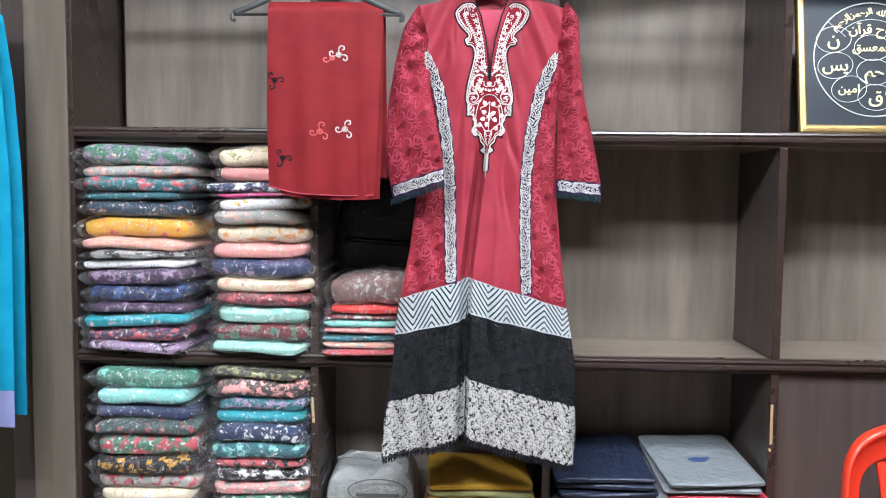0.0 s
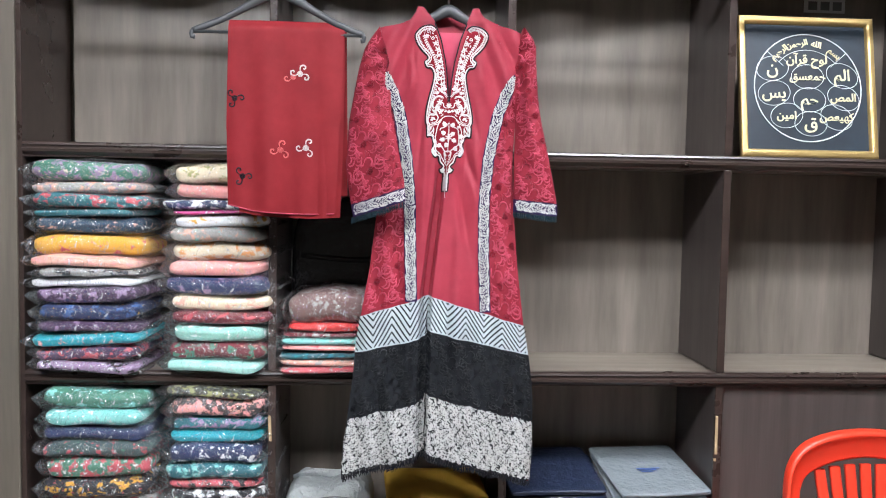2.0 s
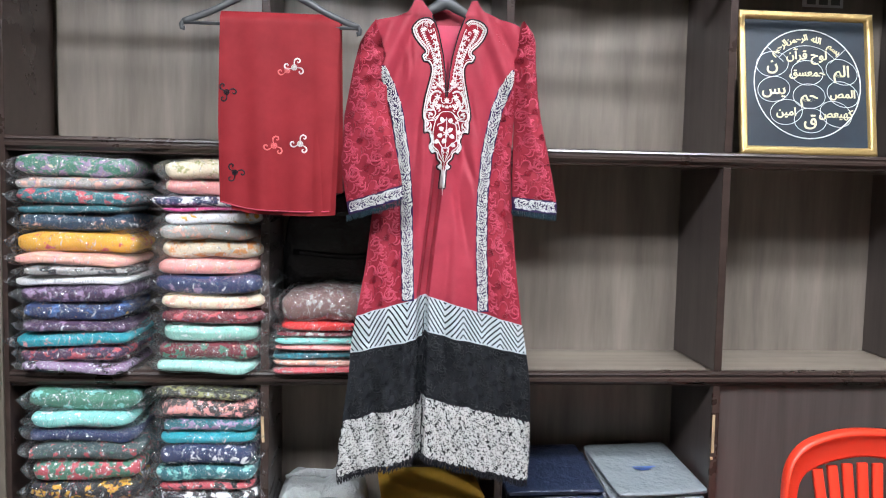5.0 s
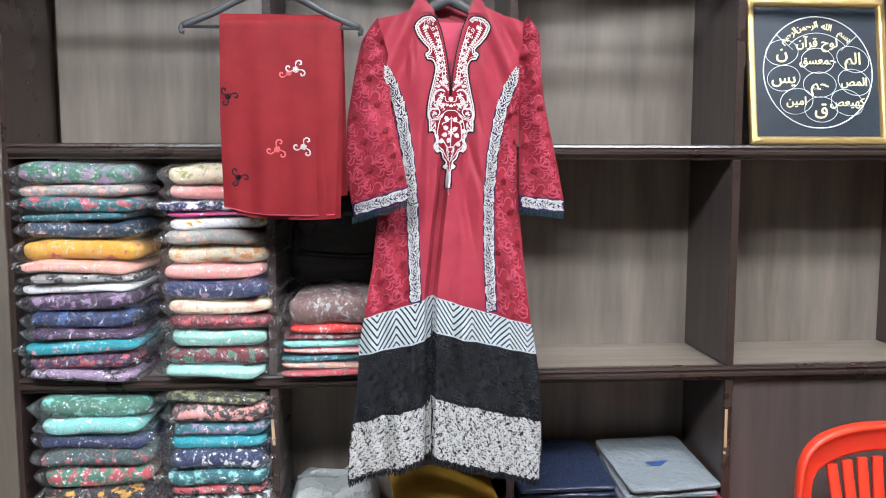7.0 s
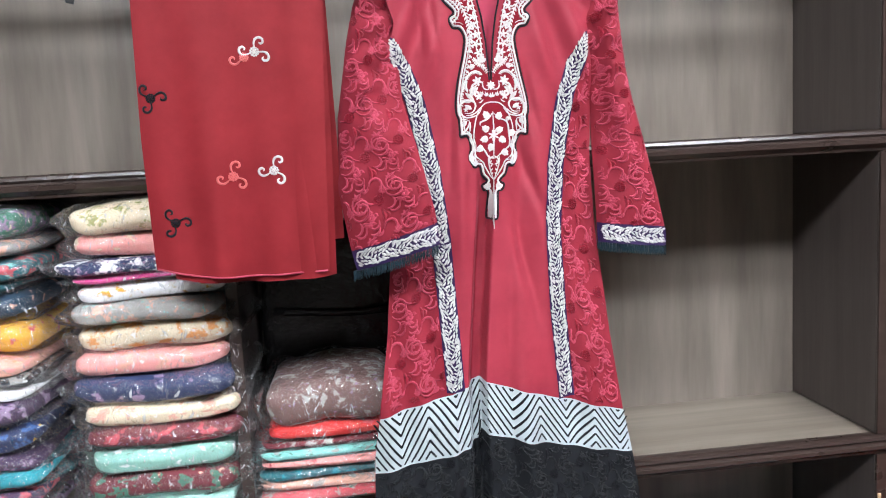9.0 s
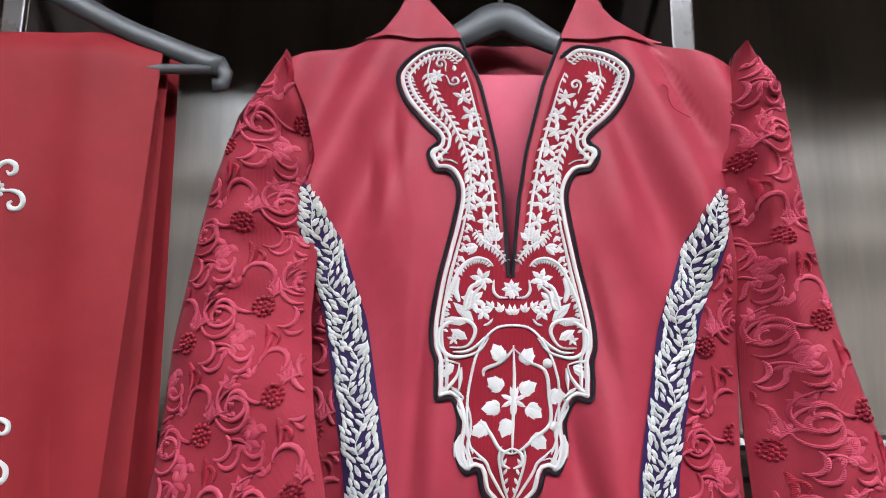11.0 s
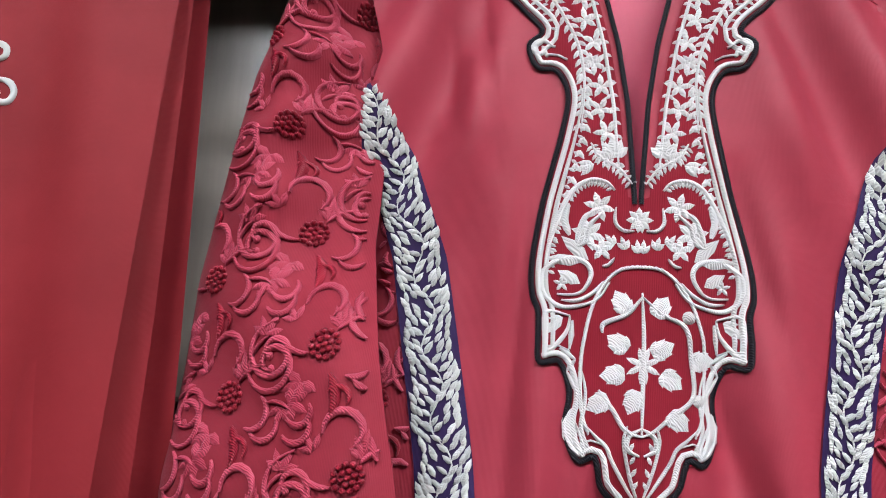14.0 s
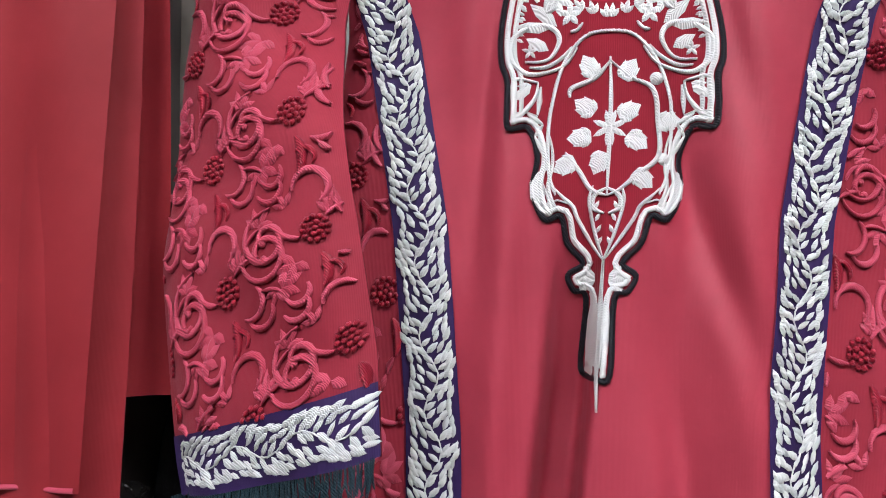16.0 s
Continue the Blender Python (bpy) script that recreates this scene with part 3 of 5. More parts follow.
# sleeves
def sleeve(outer, inner, depth, slope, s_cuff, sign):
    zo, xo = outer
    zi, xi = inner

    def out(z):
        return tab(z, zo, xo)

    def inn(z):
        return tab(z, zi, xi)

    def f(x, z):
        a, b = out(z), inn(z)
        c, w = (a + b) / 2, abs(b - a) / 2 + 1e-5
        u = max(-1, min(1, (x - c) / w))
        y = tab(z, *depth) - 0.022 * math.sqrt(max(0, 1 - u * u * 0.98)) + 0.022
        y -= sign * u * 0.034 * step(1.66, 1.45, z) * (-1 if sign > 0 else 1) * (1.0 if sign < 0 else 0.4) * -1
        # the cloth turns back from a fold towards the armhole
        if sign < 0:
            y += 0.026 * step(-0.35, 0.5, u) * step(1.47, 1.56, z) * step(1.735, 1.68, z)
        else:
            y += 0.020 * step(0.1, -0.6, u) * step(1.36, 1.52, z) * step(1.735, 1.66, z)
        y += 0.0035 * math.sin(150 * z - 60 * x) * step(1.5, 1.6, z) * (1 - u * u)
        y += 0.0016 * math.sin(90 * z + 30 * x) * (1 - u * u) + 0.003 * math.sin(42 * (x * sign - 0.4 * z))*(1-u*u)
        return Vector((x, y, z))

    def zc(x, s):
        k = step(s_cuff + 0.12, s_cuff, s)
        return s + slope * k * (x - (out(s) + inn(s)) / 2)
    lo, hi = (out, inn) if sign < 0 else (inn, out)
    sl = patch("sleeve", f, lo, hi, s_cuff, zo[-1], 24, 70, RED_EMB, dress, "crimson net sleeve with raised scrolls", zc)
    patch("sleeve_back", lambda x, z: f(x, z) + Vector((0, 0.001 + 0.034 * math.sqrt(max(0, 1 - ((x - (out(z) + inn(z)) / 2) / (abs(inn(z) - out(z)) / 2 + 1e-5)) ** 2)), 0)), lo, hi, s_cuff - 0.028, zo[-1], 12, 40, RED_EMB, dress, "", zc)
    top = 1.735
    scrolls("scroll_embroidery", f, lambda z: lo(z) + 0.003, lambda z: hi(z) - 0.003, s_cuff + 0.002, top, 0.057, (T_RED, T_DEEP), dress, RNG, 0.0004, 1.25, zc)
    patch("cuff_ribbon", f, lo, hi, s_cuff - 0.027, s_cuff + 0.003, 24, 6, PURPLE, dress, "purple cuff ribbon", zc, 0.0014)
    w = abs(inn(s_cuff) - out(s_cuff))

    def curve(t):
        return lo(s_cuff - 0.012) + 0.001 + t, s_cuff - 0.0115, 1, 0
    leafy("leaf_embroidery", curve, lambda t: 0.0118, w - 0.008, lambda x, z: f(x, zc(x, z)), dress, RNG, 0.0016, 0.0095, "ivory leaf embroidery")
    fr = Stitch(lambda x, z: f(x, zc(x, z)), 0.0006)
    for k in range(150):
        x = lo(s_cuff) + w * (k + RNG.random()) / 150
        L = RNG.uniform(0.0125, 0.0165)
        fr.stroke([(x, s_cuff - 0.026), (x + RNG.uniform(-1, 1) * 0.0012, s_cuff - 0.026 - L / 2), (x + RNG.uniform(-1, 1) * 0.0025, s_cuff - 0.026 - L)], 0.0007, 0.0008)
    fr.make("cuff_fringe", T_TEAL, dress, "teal black cuff fringe")


sleeve(([1.28, 1.303, 1.332, 1.421, 1.523, 1.638, 1.690, 1.711, 1.728, 1.740], [-0.178, -0.180, -0.187, -0.203, -0.197, -0.176, -0.163, -0.151, -0.140, -0.129]),
       ([1.28, 1.316, 1.358, 1.435, 1.48, 1.543, 1.60, 1.638, 1.66, 1.70, 1.731, 1.740], [-0.064, -0.064, -0.067, -0.079, -0.088, -0.100, -0.101, -0.100, -0.099, -0.111, -0.124, -0.127]),
       ([1.28, 1.33, 1.4, 1.5, 1.6, 1.66, 1.72, 1.74], [1.632, 1.636, 1.643, 1.660, 1.678, 1.688, 1.697, 1.700]), 0.33, 1.343, -1)
sleeve(([1.28, 1.301, 1.331, 1.399, 1.529, 1.578, 1.654, 1.704, 1.724, 1.738, 1.746], [0.287, 0.290, 0.291, 0.278, 0.252, 0.246, 0.242, 0.241, 0.234, 0.222, 0.211]),
       ([1.28, 1.34, 1.398, 1.515, 1.60, 1.66, 1.70, 1.73, 1.746], [0.191, 0.191, 0.192, 0.197, 0.190, 0.187, 0.193, 0.203, 0.208]),
       ([1.28, 1.33, 1.4, 1.5, 1.6, 1.66, 1.72, 1.74], [1.655, 1.658, 1.664, 1.674, 1.684, 1.690, 1.697, 1.700]), -0.10, 1.337, 1)

# ---- neckline bib ----
OUTLINE = [(0.034, 1.738), (0.048, 1.748), (0.070, 1.744), (0.086, 1.726), (0.081, 1.705), (0.068, 1.687), (0.054, 1.672), (0.061, 1.662), (0.056, 1.649), (0.045, 1.6465),
           (0.0385, 1.632), (0.041, 1.610), (0.046, 1.587), (0.0515, 1.562), (0.0555, 1.538), (0.0555, 1.522), (0.0525, 1.512), (0.0525, 1.497), (0.051, 1.4865), (0.041, 1.487),
           (0.0355, 1.472), (0.037, 1.455), (0.0305, 1.440), (0.022, 1.4415), (0.018, 1.428), (0.0095, 1.418), (0.0165, 1.412), (0.013, 1.404), (0.0065, 1.400), (0.0065, 1.363), (0.0, 1.361)]
RIM = [tuple(p) for p in smoothpath(OUTLINE, 5)]


def mid_x(z):
    return tab(z, [1.36, 1.44, 1.5, 1.574, 1.73], [0.0285, 0.0335, 0.0365, 0.0355, 0.0405])


def half_w(z):
    best = 0.002
    for (a, p), (b, q) in zip(RIM, RIM[1:]):
        if min(p, q) <= z <= max(p, q) and p != q:
            best = max(best, a + (b - a) * (z - p) / (q - p))
    return best


def inset(d, z0=0.0, z1=9.0):
    out = []
    for i in range(1, len(RIM) - 1):
        (ax, az), (bx, bz) = RIM[i - 1], RIM[i + 1]
        k = math.hypot(bx - ax, bz - az) or 1
        x, z = RIM[i][0] + (bz - az) / k * d, RIM[i][1] - (bx - ax) / k * d
        if x > 0.0006 and z0 < z < z1:
            out.append((x, z))
    return out


def open_l(z):
    return max(v_r(z) - 0.0355 + 0.0055, 0.0) if z > 1.574 else 0.0


bib = part("bib", bmesh.new(), VELVET, dress, "dark red velvet bib with white embroidery")
for sg in (-1, 1):
    edge = lambda z: mid_x(z) + sg * min(open_l(z), half_w(z) - 0.001)
    far = lambda z: mid_x(z) + sg * half_w(z)
    lo, hi = (far, edge) if sg < 0 else (edge, far)
    patch("velvet", body, lo, hi, 1.362, 1.746, 16, 190, VELVET, bib, "", None, 0.0014)
    place = lambda x, z: body(mid_x(z) + sg * x, z)
    blk = Stitch(place, 0.0014)
    blk.stroke(RIM, 0.0015, 0.0012, False)
    blk.stroke([(abs((v_r(z) if sg > 0 else v_l(z)) - mid_x(z)) + 0.0012, z) for z in np.linspace(1.757, 1.57, 40)], 0.0014, 0.0014, False)
    blk.make("black_piping", T_BLACK, bib, "black piping")
    W = Stitch(place, 0.0016)
    W.gain = 1.15

    def S(ctrl, w, taper=True, h=0.0016):
        W.stroke([tuple(p) for p in smoothpath(ctrl, 6)], w, h, taper)

    def comb(pts, length, turn, every, wid=0.0014):
        """Short satin stitches standing off a line."""
        run = 0.0
        for (ax, az), (bx, bz) in zip(pts, pts[1:]):
            d = math.hypot(bx - ax, bz - az)
            run += d
            if run > every and d > 0:
                run = 0.0
                W.leaf(ax, az, math.atan2(bz - az, bx - ax) + turn, length, wid, 0.0014)

    W.stroke(inset(0.0036), 0.0013, 0.0018, False)
    W.stroke(inset(0.0085, 1.652, 1.747), 0.0011, 0.0014)
    W.stroke(inset(0.0078, 1.445, 1.487), 0.0009, 0.0014)
    W.stroke(inset(0.0074, 1.49, 1.64), 0.0011, 0.0014)
    comb(inset(0.0046, 1.665, 1.747), 0.0052, -1.25, 0.0014, 0.0016)
    comb(inset(0.0084, 1.53, 1.64), 0.0040, -1.2, 0.0019, 0.0018)
    comb(inset(0.0092, 1.675, 1.742), 0.0040, -0.8, 0.0022, 0.0015)
    for k in range(9):
        z = 1.705 - 0.0135 * k
        x = open_l(z) + 0.0105 - 0.002 * (k % 2)
        for da, L in ((0.4, 0.0085), (1.6, 0.007), (2.7, 0.0075), (3.9, 0.008), (5.2, 0.0075)):
            W.leaf(x, z, da + 0.5 * k, L, 0.0031, 0.0016)
    for k in range(10):
        z = 1.645 - 0.0075 * k
        W.leaf(half_w(z) - 0.0105, z, -2.2, 0.0065, 0.0026)
        W.leaf(half_w(z) - 0.0125, z, -0.9, 0.0055, 0.0024)
    # line beside the opening, with feathers
    side = [(open_l(z) + 0.0035, z) for z in np.linspace(1.725, 1.585, 36)]
    W.stroke(side, 0.0009, 0.0014)
    comb(side, 0.005, 0.9, 0.0042, 0.002)
    comb(side[8:], 0.004, -0.9, 0.0046, 0.0018)
    # lobe: a vein with leaflets and a star
    vein = [tuple(p) for p in smoothpath([(0.062, 1.737), (0.064, 1.722), (0.056, 1.702), (0.044, 1.683), (0.034, 1.662), (0.030, 1.64), (0.031, 1.61)], 8)]
    W.stroke(vein, 0.0009)
    comb(vein[6:], 0.0068, 0.75, 0.0042, 0.0024)
    comb(vein[6:], 0.0068, -0.75, 0.0042, 0.0024)
    for cx, cz, r, n in ((0.058, 1.722, 0.0065, 7), (0.0265, 1.653, 0.005, 6), (0.0265, 1.5535, 0.0092, 6), (0.0405, 1.527, 0.0045, 5)):
        for k in range(n):
            W.leaf(cx, cz, 2 * math.pi * k / n + 0.3, r, r * 0.42)
    W.spiral(0.0545, 1.660, 0.0055, 2.6, 1, 0.0013, 0.0016, 1.1, 0.6)
    # fans and feathers under the notch
    W.gain = 1.15
    for ang, L in ((0.3, 0.010), (0.85, 0.012), (1.35, 0.0125), (1.85, 0.011), (2.4, 0.009)):
        W.leaf(0.0125, 1.596, ang, L, 0.0048, 0.0018)
    feather = [tuple(p) for p in smoothpath([(0.0255, 1.604), (0.0205, 1.596), (0.0105, 1.590), (0.0035, 1.581)], 8)]
    W.stroke(feather, 0.0009)
    comb(feather, 0.0048, 1.2, 0.0022, 0.0017)
    comb(feather, 0.0034, -1.2, 0.0026, 0.0015)
    for ang, L in ((-0.35, 0.011), (-0.75, 0.0095), (0.1, 0.009)):
        W.leaf(0.0235, 1.592, ang, L, 0.0036, 0.0018)
    # arch with teeth
    arch = [tuple(p) for p in smoothpath([(0.0125, 1.5775), (0.017, 1.582), (0.0255, 1.583), (0.034, 1.5775), (0.0405, 1.5655), (0.046, 1.550), (0.0488, 1.537)], 8)]
    W.stroke(arch, 0.0012, 0.0018)
    comb(arch, 0.0040, -1.35, 0.0021, 0.0017)
    S([(0.0365, 1.570), (0.0385, 1.561), (0.036, 1.5525)], 0.0017)
    # star flower on a double stem
    for k in range(6):
        W.leaf(0.0205, 1.5685, 2 * math.pi * k / 6 + 0.25, 0.0085, 0.0036, 0.0018)
    S([(0.0215, 1.5665), (0.028, 1.5625), (0.0315, 1.5535), (0.0325, 1.5475)], 0.0013)
    S([(0.0195, 1.5645), (0.0255, 1.5585), (0.0275, 1.550), (0.0325, 1.5465)], 0.0011)
    # middle flower, bracket and crown of leaves
    for ang in (1.57, 0.75, 0.0, -0.8, -1.4):
        W.leaf(0.0, 1.5615, ang, 0.0072, 0.0032, 0.0018)
    S([(0.003, 1.5555), (0.009, 1.556), (0.0125, 1.5605), (0.012, 1.568)], 0.0009)
    for x, z, tilt in ((0.0012, 1.5435, 1.5), (0.0075, 1.5455, 1.25), (0.0135, 1.5475, 0.95)):
        for da, L in ((0, 0.0078), (0.6, 0.006), (-0.6, 0.006)):
            W.leaf(x, z, tilt + da, L, 0.0026, 0.0017)
    # small outlined star
    for k in range(5):
        W.leaf(0.0198, 1.5455, 2 * math.pi * k / 5 + 1.57, 0.0066, 0.0032, 0.0016)
    S([(0.0135, 1.541), (0.0165, 1.5375), (0.020, 1.5365)], 0.0008)
    # curled paisley holding two broad leaves
    S([(0.0165, 1.528), (0.0225, 1.5195), (0.0325, 1.5155), (0.0425, 1.5155), (0.0495, 1.522), (0.0505, 1.5315), (0.0445, 1.538), (0.0355, 1.5405), (0.028, 1.538), (0.0255, 1.532), (0.029, 1.5245), (0.034, 1.5215), (0.043, 1.5215)], 0.0012)
    S([(0.0195, 1.5285), (0.0245, 1.5228), (0.0325, 1.5185), (0.041, 1.5185)], 0.0009)
    W.leaf(0.0265, 1.5395, 0.75, 0.019, 0.0062, 0.002)
    W.leaf(0.030, 1.5385, 0.12, 0.0185, 0.0056, 0.002)
    W.leaf(0.031, 1.527, 0.55, 0.0135, 0.0058, 0.002)
    # corner leaf and jagged stem below it
    S([(0.0365, 1.5105), (0.0385, 1.502), (0.0475, 1.4925), (0.0495, 1.5055), (0.0475, 1.5125), (0.0365, 1.5105)], 0.0011)
    W.leaf(0.0400, 1.5095, -0.75, 0.0125, 0.005, 0.0019)
    W.leaf(0.0400, 1.5095, -0.1, 0.0075, 0.003, 0.0019)
    for p, q in (((0.0352, 1.508), (0.0366, 1.4935)), ((0.0415, 1.4940), (0.0335, 1.4885)), ((0.0335, 1.4885), (0.0375, 1.4825)), ((0.0375, 1.4825), (0.0315, 1.4715)), ((0.0315, 1.4715), (0.0305, 1.4645))):
        W.stroke([p, ((p[0] + q[0]) / 2, (p[1] + q[1]) / 2), q], 0.0013, 0.0017)
    # twisted cord round the oval
    cord = [tuple(p) for p in smoothpath([(0.0, 1.5365), (0.0102, 1.535), (0.0187, 1.5275), (0.0255, 1.5145), (0.0300, 1.4955), (0.0305, 1.476), (0.0285, 1.460), (0.0255, 1.4535)], 8)]
    W.stroke(cord, 0.0008, 0.0014, False)
    comb(cord, 0.0022, 0.5, 0.0016, 0.0011)
    # satin lobe on the flap
    W.leaf(0.0335, 1.4445, 1.45, 0.0225, 0.0072, 0.002)
    S([(0.0318, 1.4665), (0.0375, 1.4575), (0.034, 1.447), (0.0285, 1.4425), (0.0275, 1.446), (0.0318, 1.4575)], 0.0010)
    W.gain = 1.0
    # flowering sprig in the oval
    W.stroke([(0.0002, z) for z in np.linspace(1.452, 1.523, 12)], 0.0009)

    def ivy(x, z, a, L=0.0125):
        for da, m, q in ((0, 1, 0.0098), (0.42, 0.82, 0.0052), (-0.42, 0.82, 0.0052), (0.85, 0.58, 0.004), (-0.85, 0.58, 0.004)):
            W.leaf(x, z, a + da, L * m, q, 0.0018)
    if sg > 0:
        S([(0.0, 1.521), (0.010, 1.512), (0.0205, 1.506), (0.0235, 1.49), (0.0245, 1.472), (0.014, 1.462), (0.006, 1.455), (0.0, 1.452)], 0.0013)
        for x, z in ((0.0225, 1.511), (0.0275, 1.470)):
            W.dot(x, z, 0.0034, 0.0024, 10)
        for x, z, a in ((0.006, 1.511, 1.0), (0.004, 1.492, 0.5), (0.009, 1.483, -0.65), (0.013, 1.464, -0.75), (0.0235, 1.489, 0.1)):
            ivy(x, z, a)
    else:
        S([(0.0, 1.521), (0.008, 1.512), (0.0195, 1.507), (0.0205, 1.502)], 0.0013)
        S([(0.0215, 1.474), (0.014, 1.464), (0.008, 1.455), (0.0, 1.452)], 0.0012)
        for x, z, a in ((0.008, 1.513, 1.1), (0.008, 1.494, 0.6), (0.009, 1.482, -0.1), (0.0025, 1.474, -1.2), (0.0165, 1.470, -0.5)):
            ivy(x, z, a)
    for k in range(4):
        W.leaf(0.0, 1.4865, -1.4 + 0.9 * k, 0.0095, 0.0034)
    # lower point
    S([(0.0265, 1.456), (0.0215, 1.451), (0.0165, 1.4465), (0.0135, 1.440), (0.006, 1.428), (0.0005, 1.420)], 0.001)
    S([(0.0, 1.420), (0.005, 1.434), (0.0085, 1.449), (0.007, 1.457)], 0.0009)
    S([(0.0, 1.456), (0.006, 1.452), (0.0065, 1.446), (0.001, 1.443)], 0.0012)
    comb([(0.003 + 0.0004 * k, 1.424 + 0.003 * k) for k in range(9)], 0.005, 0.6, 0.004, 0.0022)
    for a in (0.9, 0.2, -0.6):
        W.leaf(0.003, 1.409, a, 0.0105, 0.0046, 0.002)
    for q in (0.0012, 0.0036):
        W.stroke([(q, z) for z in np.linspace(1.398, 1.3665, 10)], 0.0014, 0.0018)
    W.stroke([(0.0004, z) for z in np.linspace(1.42, 1.345, 16)], 0.0006)
    # small leaves wherever the velvet is still bare
    taken = np.array([(abs(v[0] - mid_x(v[2])), v[2]) for v in W.v])
    for k in range(1500):
        z = RNG.uniform(1.447, 1.738)
        x = RNG.uniform(0.001, 0.08)
        if not open_l(z) + 0.0045 < x < half_w(z) - 0.0075 or (x / 0.0335) ** 2 + ((z - 1.489) / 0.045) ** 2 < 1:
            continue
        a = 0.9 + 2.6 * math.sin(z * 75 + x * 60)
        L = RNG.uniform(0.005, 0.0085)
        tip = (x + L * 0.6 * math.cos(a), z + L * 0.6 * math.sin(a))
        near = min(np.hypot(*(taken - (x, z)).T).min(), np.hypot(*(taken - tip).T).min())
        if near > 0.0029:
            n0 = len(W.v)
            if near > 0.0038:
                W.spiral(x, z, 0.0042, a, 1 if k % 2 else -1, 0.0009, 0.0015, 1.2, 1.3, 16)
            else:
                W.leaf(x - 0.1 * L, z, a, L, 0.0034, 0.0016)
            taken = np.vstack([taken, [(abs(v[0] - mid_x(v[2])), v[2]) for v in W.v[n0:]]])
    W.make("bib_embroidery", T_WHITE, bib, "thick white embroidery")
loose = Stitch(body, 0.002)
loose.stroke([tuple(p) for p in smoothpath([(0.146, 1.713), (0.150, 1.7165), (0.154, 1.713), (0.1535, 1.705), (0.156, 1.698), (0.163, 1.695), (0.171, 1.6925)], 6)], 0.0005, 0.0009)
loose.make("loose_thread", T_DEEP, dress, "loose dark red thread")

# ---- hangers, rail, unseen shading valance ----
GREY_PLASTIC = mat("grey_hanger_plastic", (0.04, 0.042, 0.045), 0.45)
bump(GREY_PLASTIC, noise_tex(GREY_PLASTIC, coords(GREY_PLASTIC), 90), 0.1, 0.001)
STEEL = mat("brushed_steel", (0.55, 0.55, 0.55), 0.3, 1.0)
rail = thing("hanging_rail", "round steel hanging rail on brackets at the shelving", "rail", at=(0, 0, 0))
part("tube", tube([(-1.5, 1.69, 1.93), (1.3, 1.69, 1.93)], 0.0125, 12), STEEL, rail, "", True)
for x in (-1.1, 0.193, 1.28):
    part("bracket", box(x - 0.012, x + 0.012, 1.69, FRONT + 0.004, 1.94, 1.955, 0.002), STEEL, rail)


def hanger(x, y, z, half, drop, label, lean=0.0):
    """Plastic hanger: shoulders from a neck block, a trouser bar and end hooks."""
    e = thing("clothes_hanger", label, "hanger", "hangers on the rail", at=(x, y, z))
    sh = [tuple(p) for p in smoothpath([(-half, 0, -drop), (-half * 0.62, 0, -drop * 0.68), (-half * 0.2, 0, -drop * 0.2), (0, 0, 0), (half * 0.2, 0, -drop * 0.2 + lean * 0.2), (half * 0.62, 0, -drop * 0.68 + lean * 0.6), (half, 0, -drop + lean)], 6)]
    part("shoulder", tube(sh, [0.0075 + 0.007 * math.exp(-(p[0] / (half * 0.3)) ** 2) for p in sh], 10, flat=0.55), GREY_PLASTIC, e, "", True)
    part("bar", tube([(-half * 0.97, 0, -drop - 0.002), (half * 0.97, 0, -drop - 0.002 + lean)], 0.0038, 8), GREY_PLASTIC, e, "", True)
    for s in (-1, 1):
        k = lean if s > 0 else 0
        pts = [(s * half * 0.99, 0, -drop + k + 0.004), (s * (half + 0.004), 0, -drop + k - 0.006), (s * (half + 0.003), 0, -drop + k - 0.013), (s * (half - 0.004), 0, -drop + k - 0.014)]
        part("end_hook", tube(pts, 0.0055, 8, flat=0.6), GREY_PLASTIC, e, "", True)
    hk = [(0, 0, 0.0)] + [(0, 0, 0.03)]
    top = 1.93 + 0.0145 - z
    hk += [(0, 0, top - 0.045), (0.004, 0, top - 0.03)]
    hk = [(0, 0, -0.002), (0, 0, top - 0.03)] + [(0.014 - 0.0155 * math.cos(t) - 0.0, 0, top - 0.015 + 0.0165 * math.sin(t)) for t in np.linspace(0.2, 3.6, 12)]
    hk = [(p[0] - 0.0, p[1], p[2]) for p in hk]
    part("hook", tube(hk, 0.002, 8), STEEL, e, "thin steel hook", True)
    return e


hanger(0.034, 1.750, 1.792, 0.15, 0.072, "grey plastic clothes hanger inside the dress")
hanger(-0.357, 1.672, 1.806, 0.19, 0.094, "grey plastic clothes hanger holding the shawl")

# added out of view: scalloped cloth that casts the wavy shadow on the upper panels
LACE = cloth("black_lace", (0.01, 0.01, 0.012), None, 500, 0.8)
val = []
vf = []
for i in range(161):
    x = -0.95 + 2.26 * i / 160
    t = (x * 7.2) % 1.0
    zb = 1.99 - 0.03 * math.sin(math.pi * t) + 0.012 * math.sin(11 * x) + 0.006 * math.sin(31 * x)
    for j in range(5):
        z = 2.084 + (zb - 2.084) * j / 4
        val.append((x, FRONT + 0.02 + 0.006 * math.sin(90 * x) * j / 4, z))
    if i:
        for j in range(4):
            a = (i - 1) * 5 + j
            vf.append((a, a + 1, a + 6, a + 5))
tagged(mesh_ob("valance", val, vf, LACE, None, "", True), "unseen black scalloped cloth added to shade the upper back panels", "valance")

# ---- folded shawl over its hanger ----
SHAWL = cloth("crimson_chiffon", (0.165, 0.010, 0.014), (0.205, 0.014, 0.019), 1300, 0.6, 0.2, 0.12)
shawl = thing("shawl", "crimson chiffon shawl with small swirl motifs folded over a hanger", "shawl")


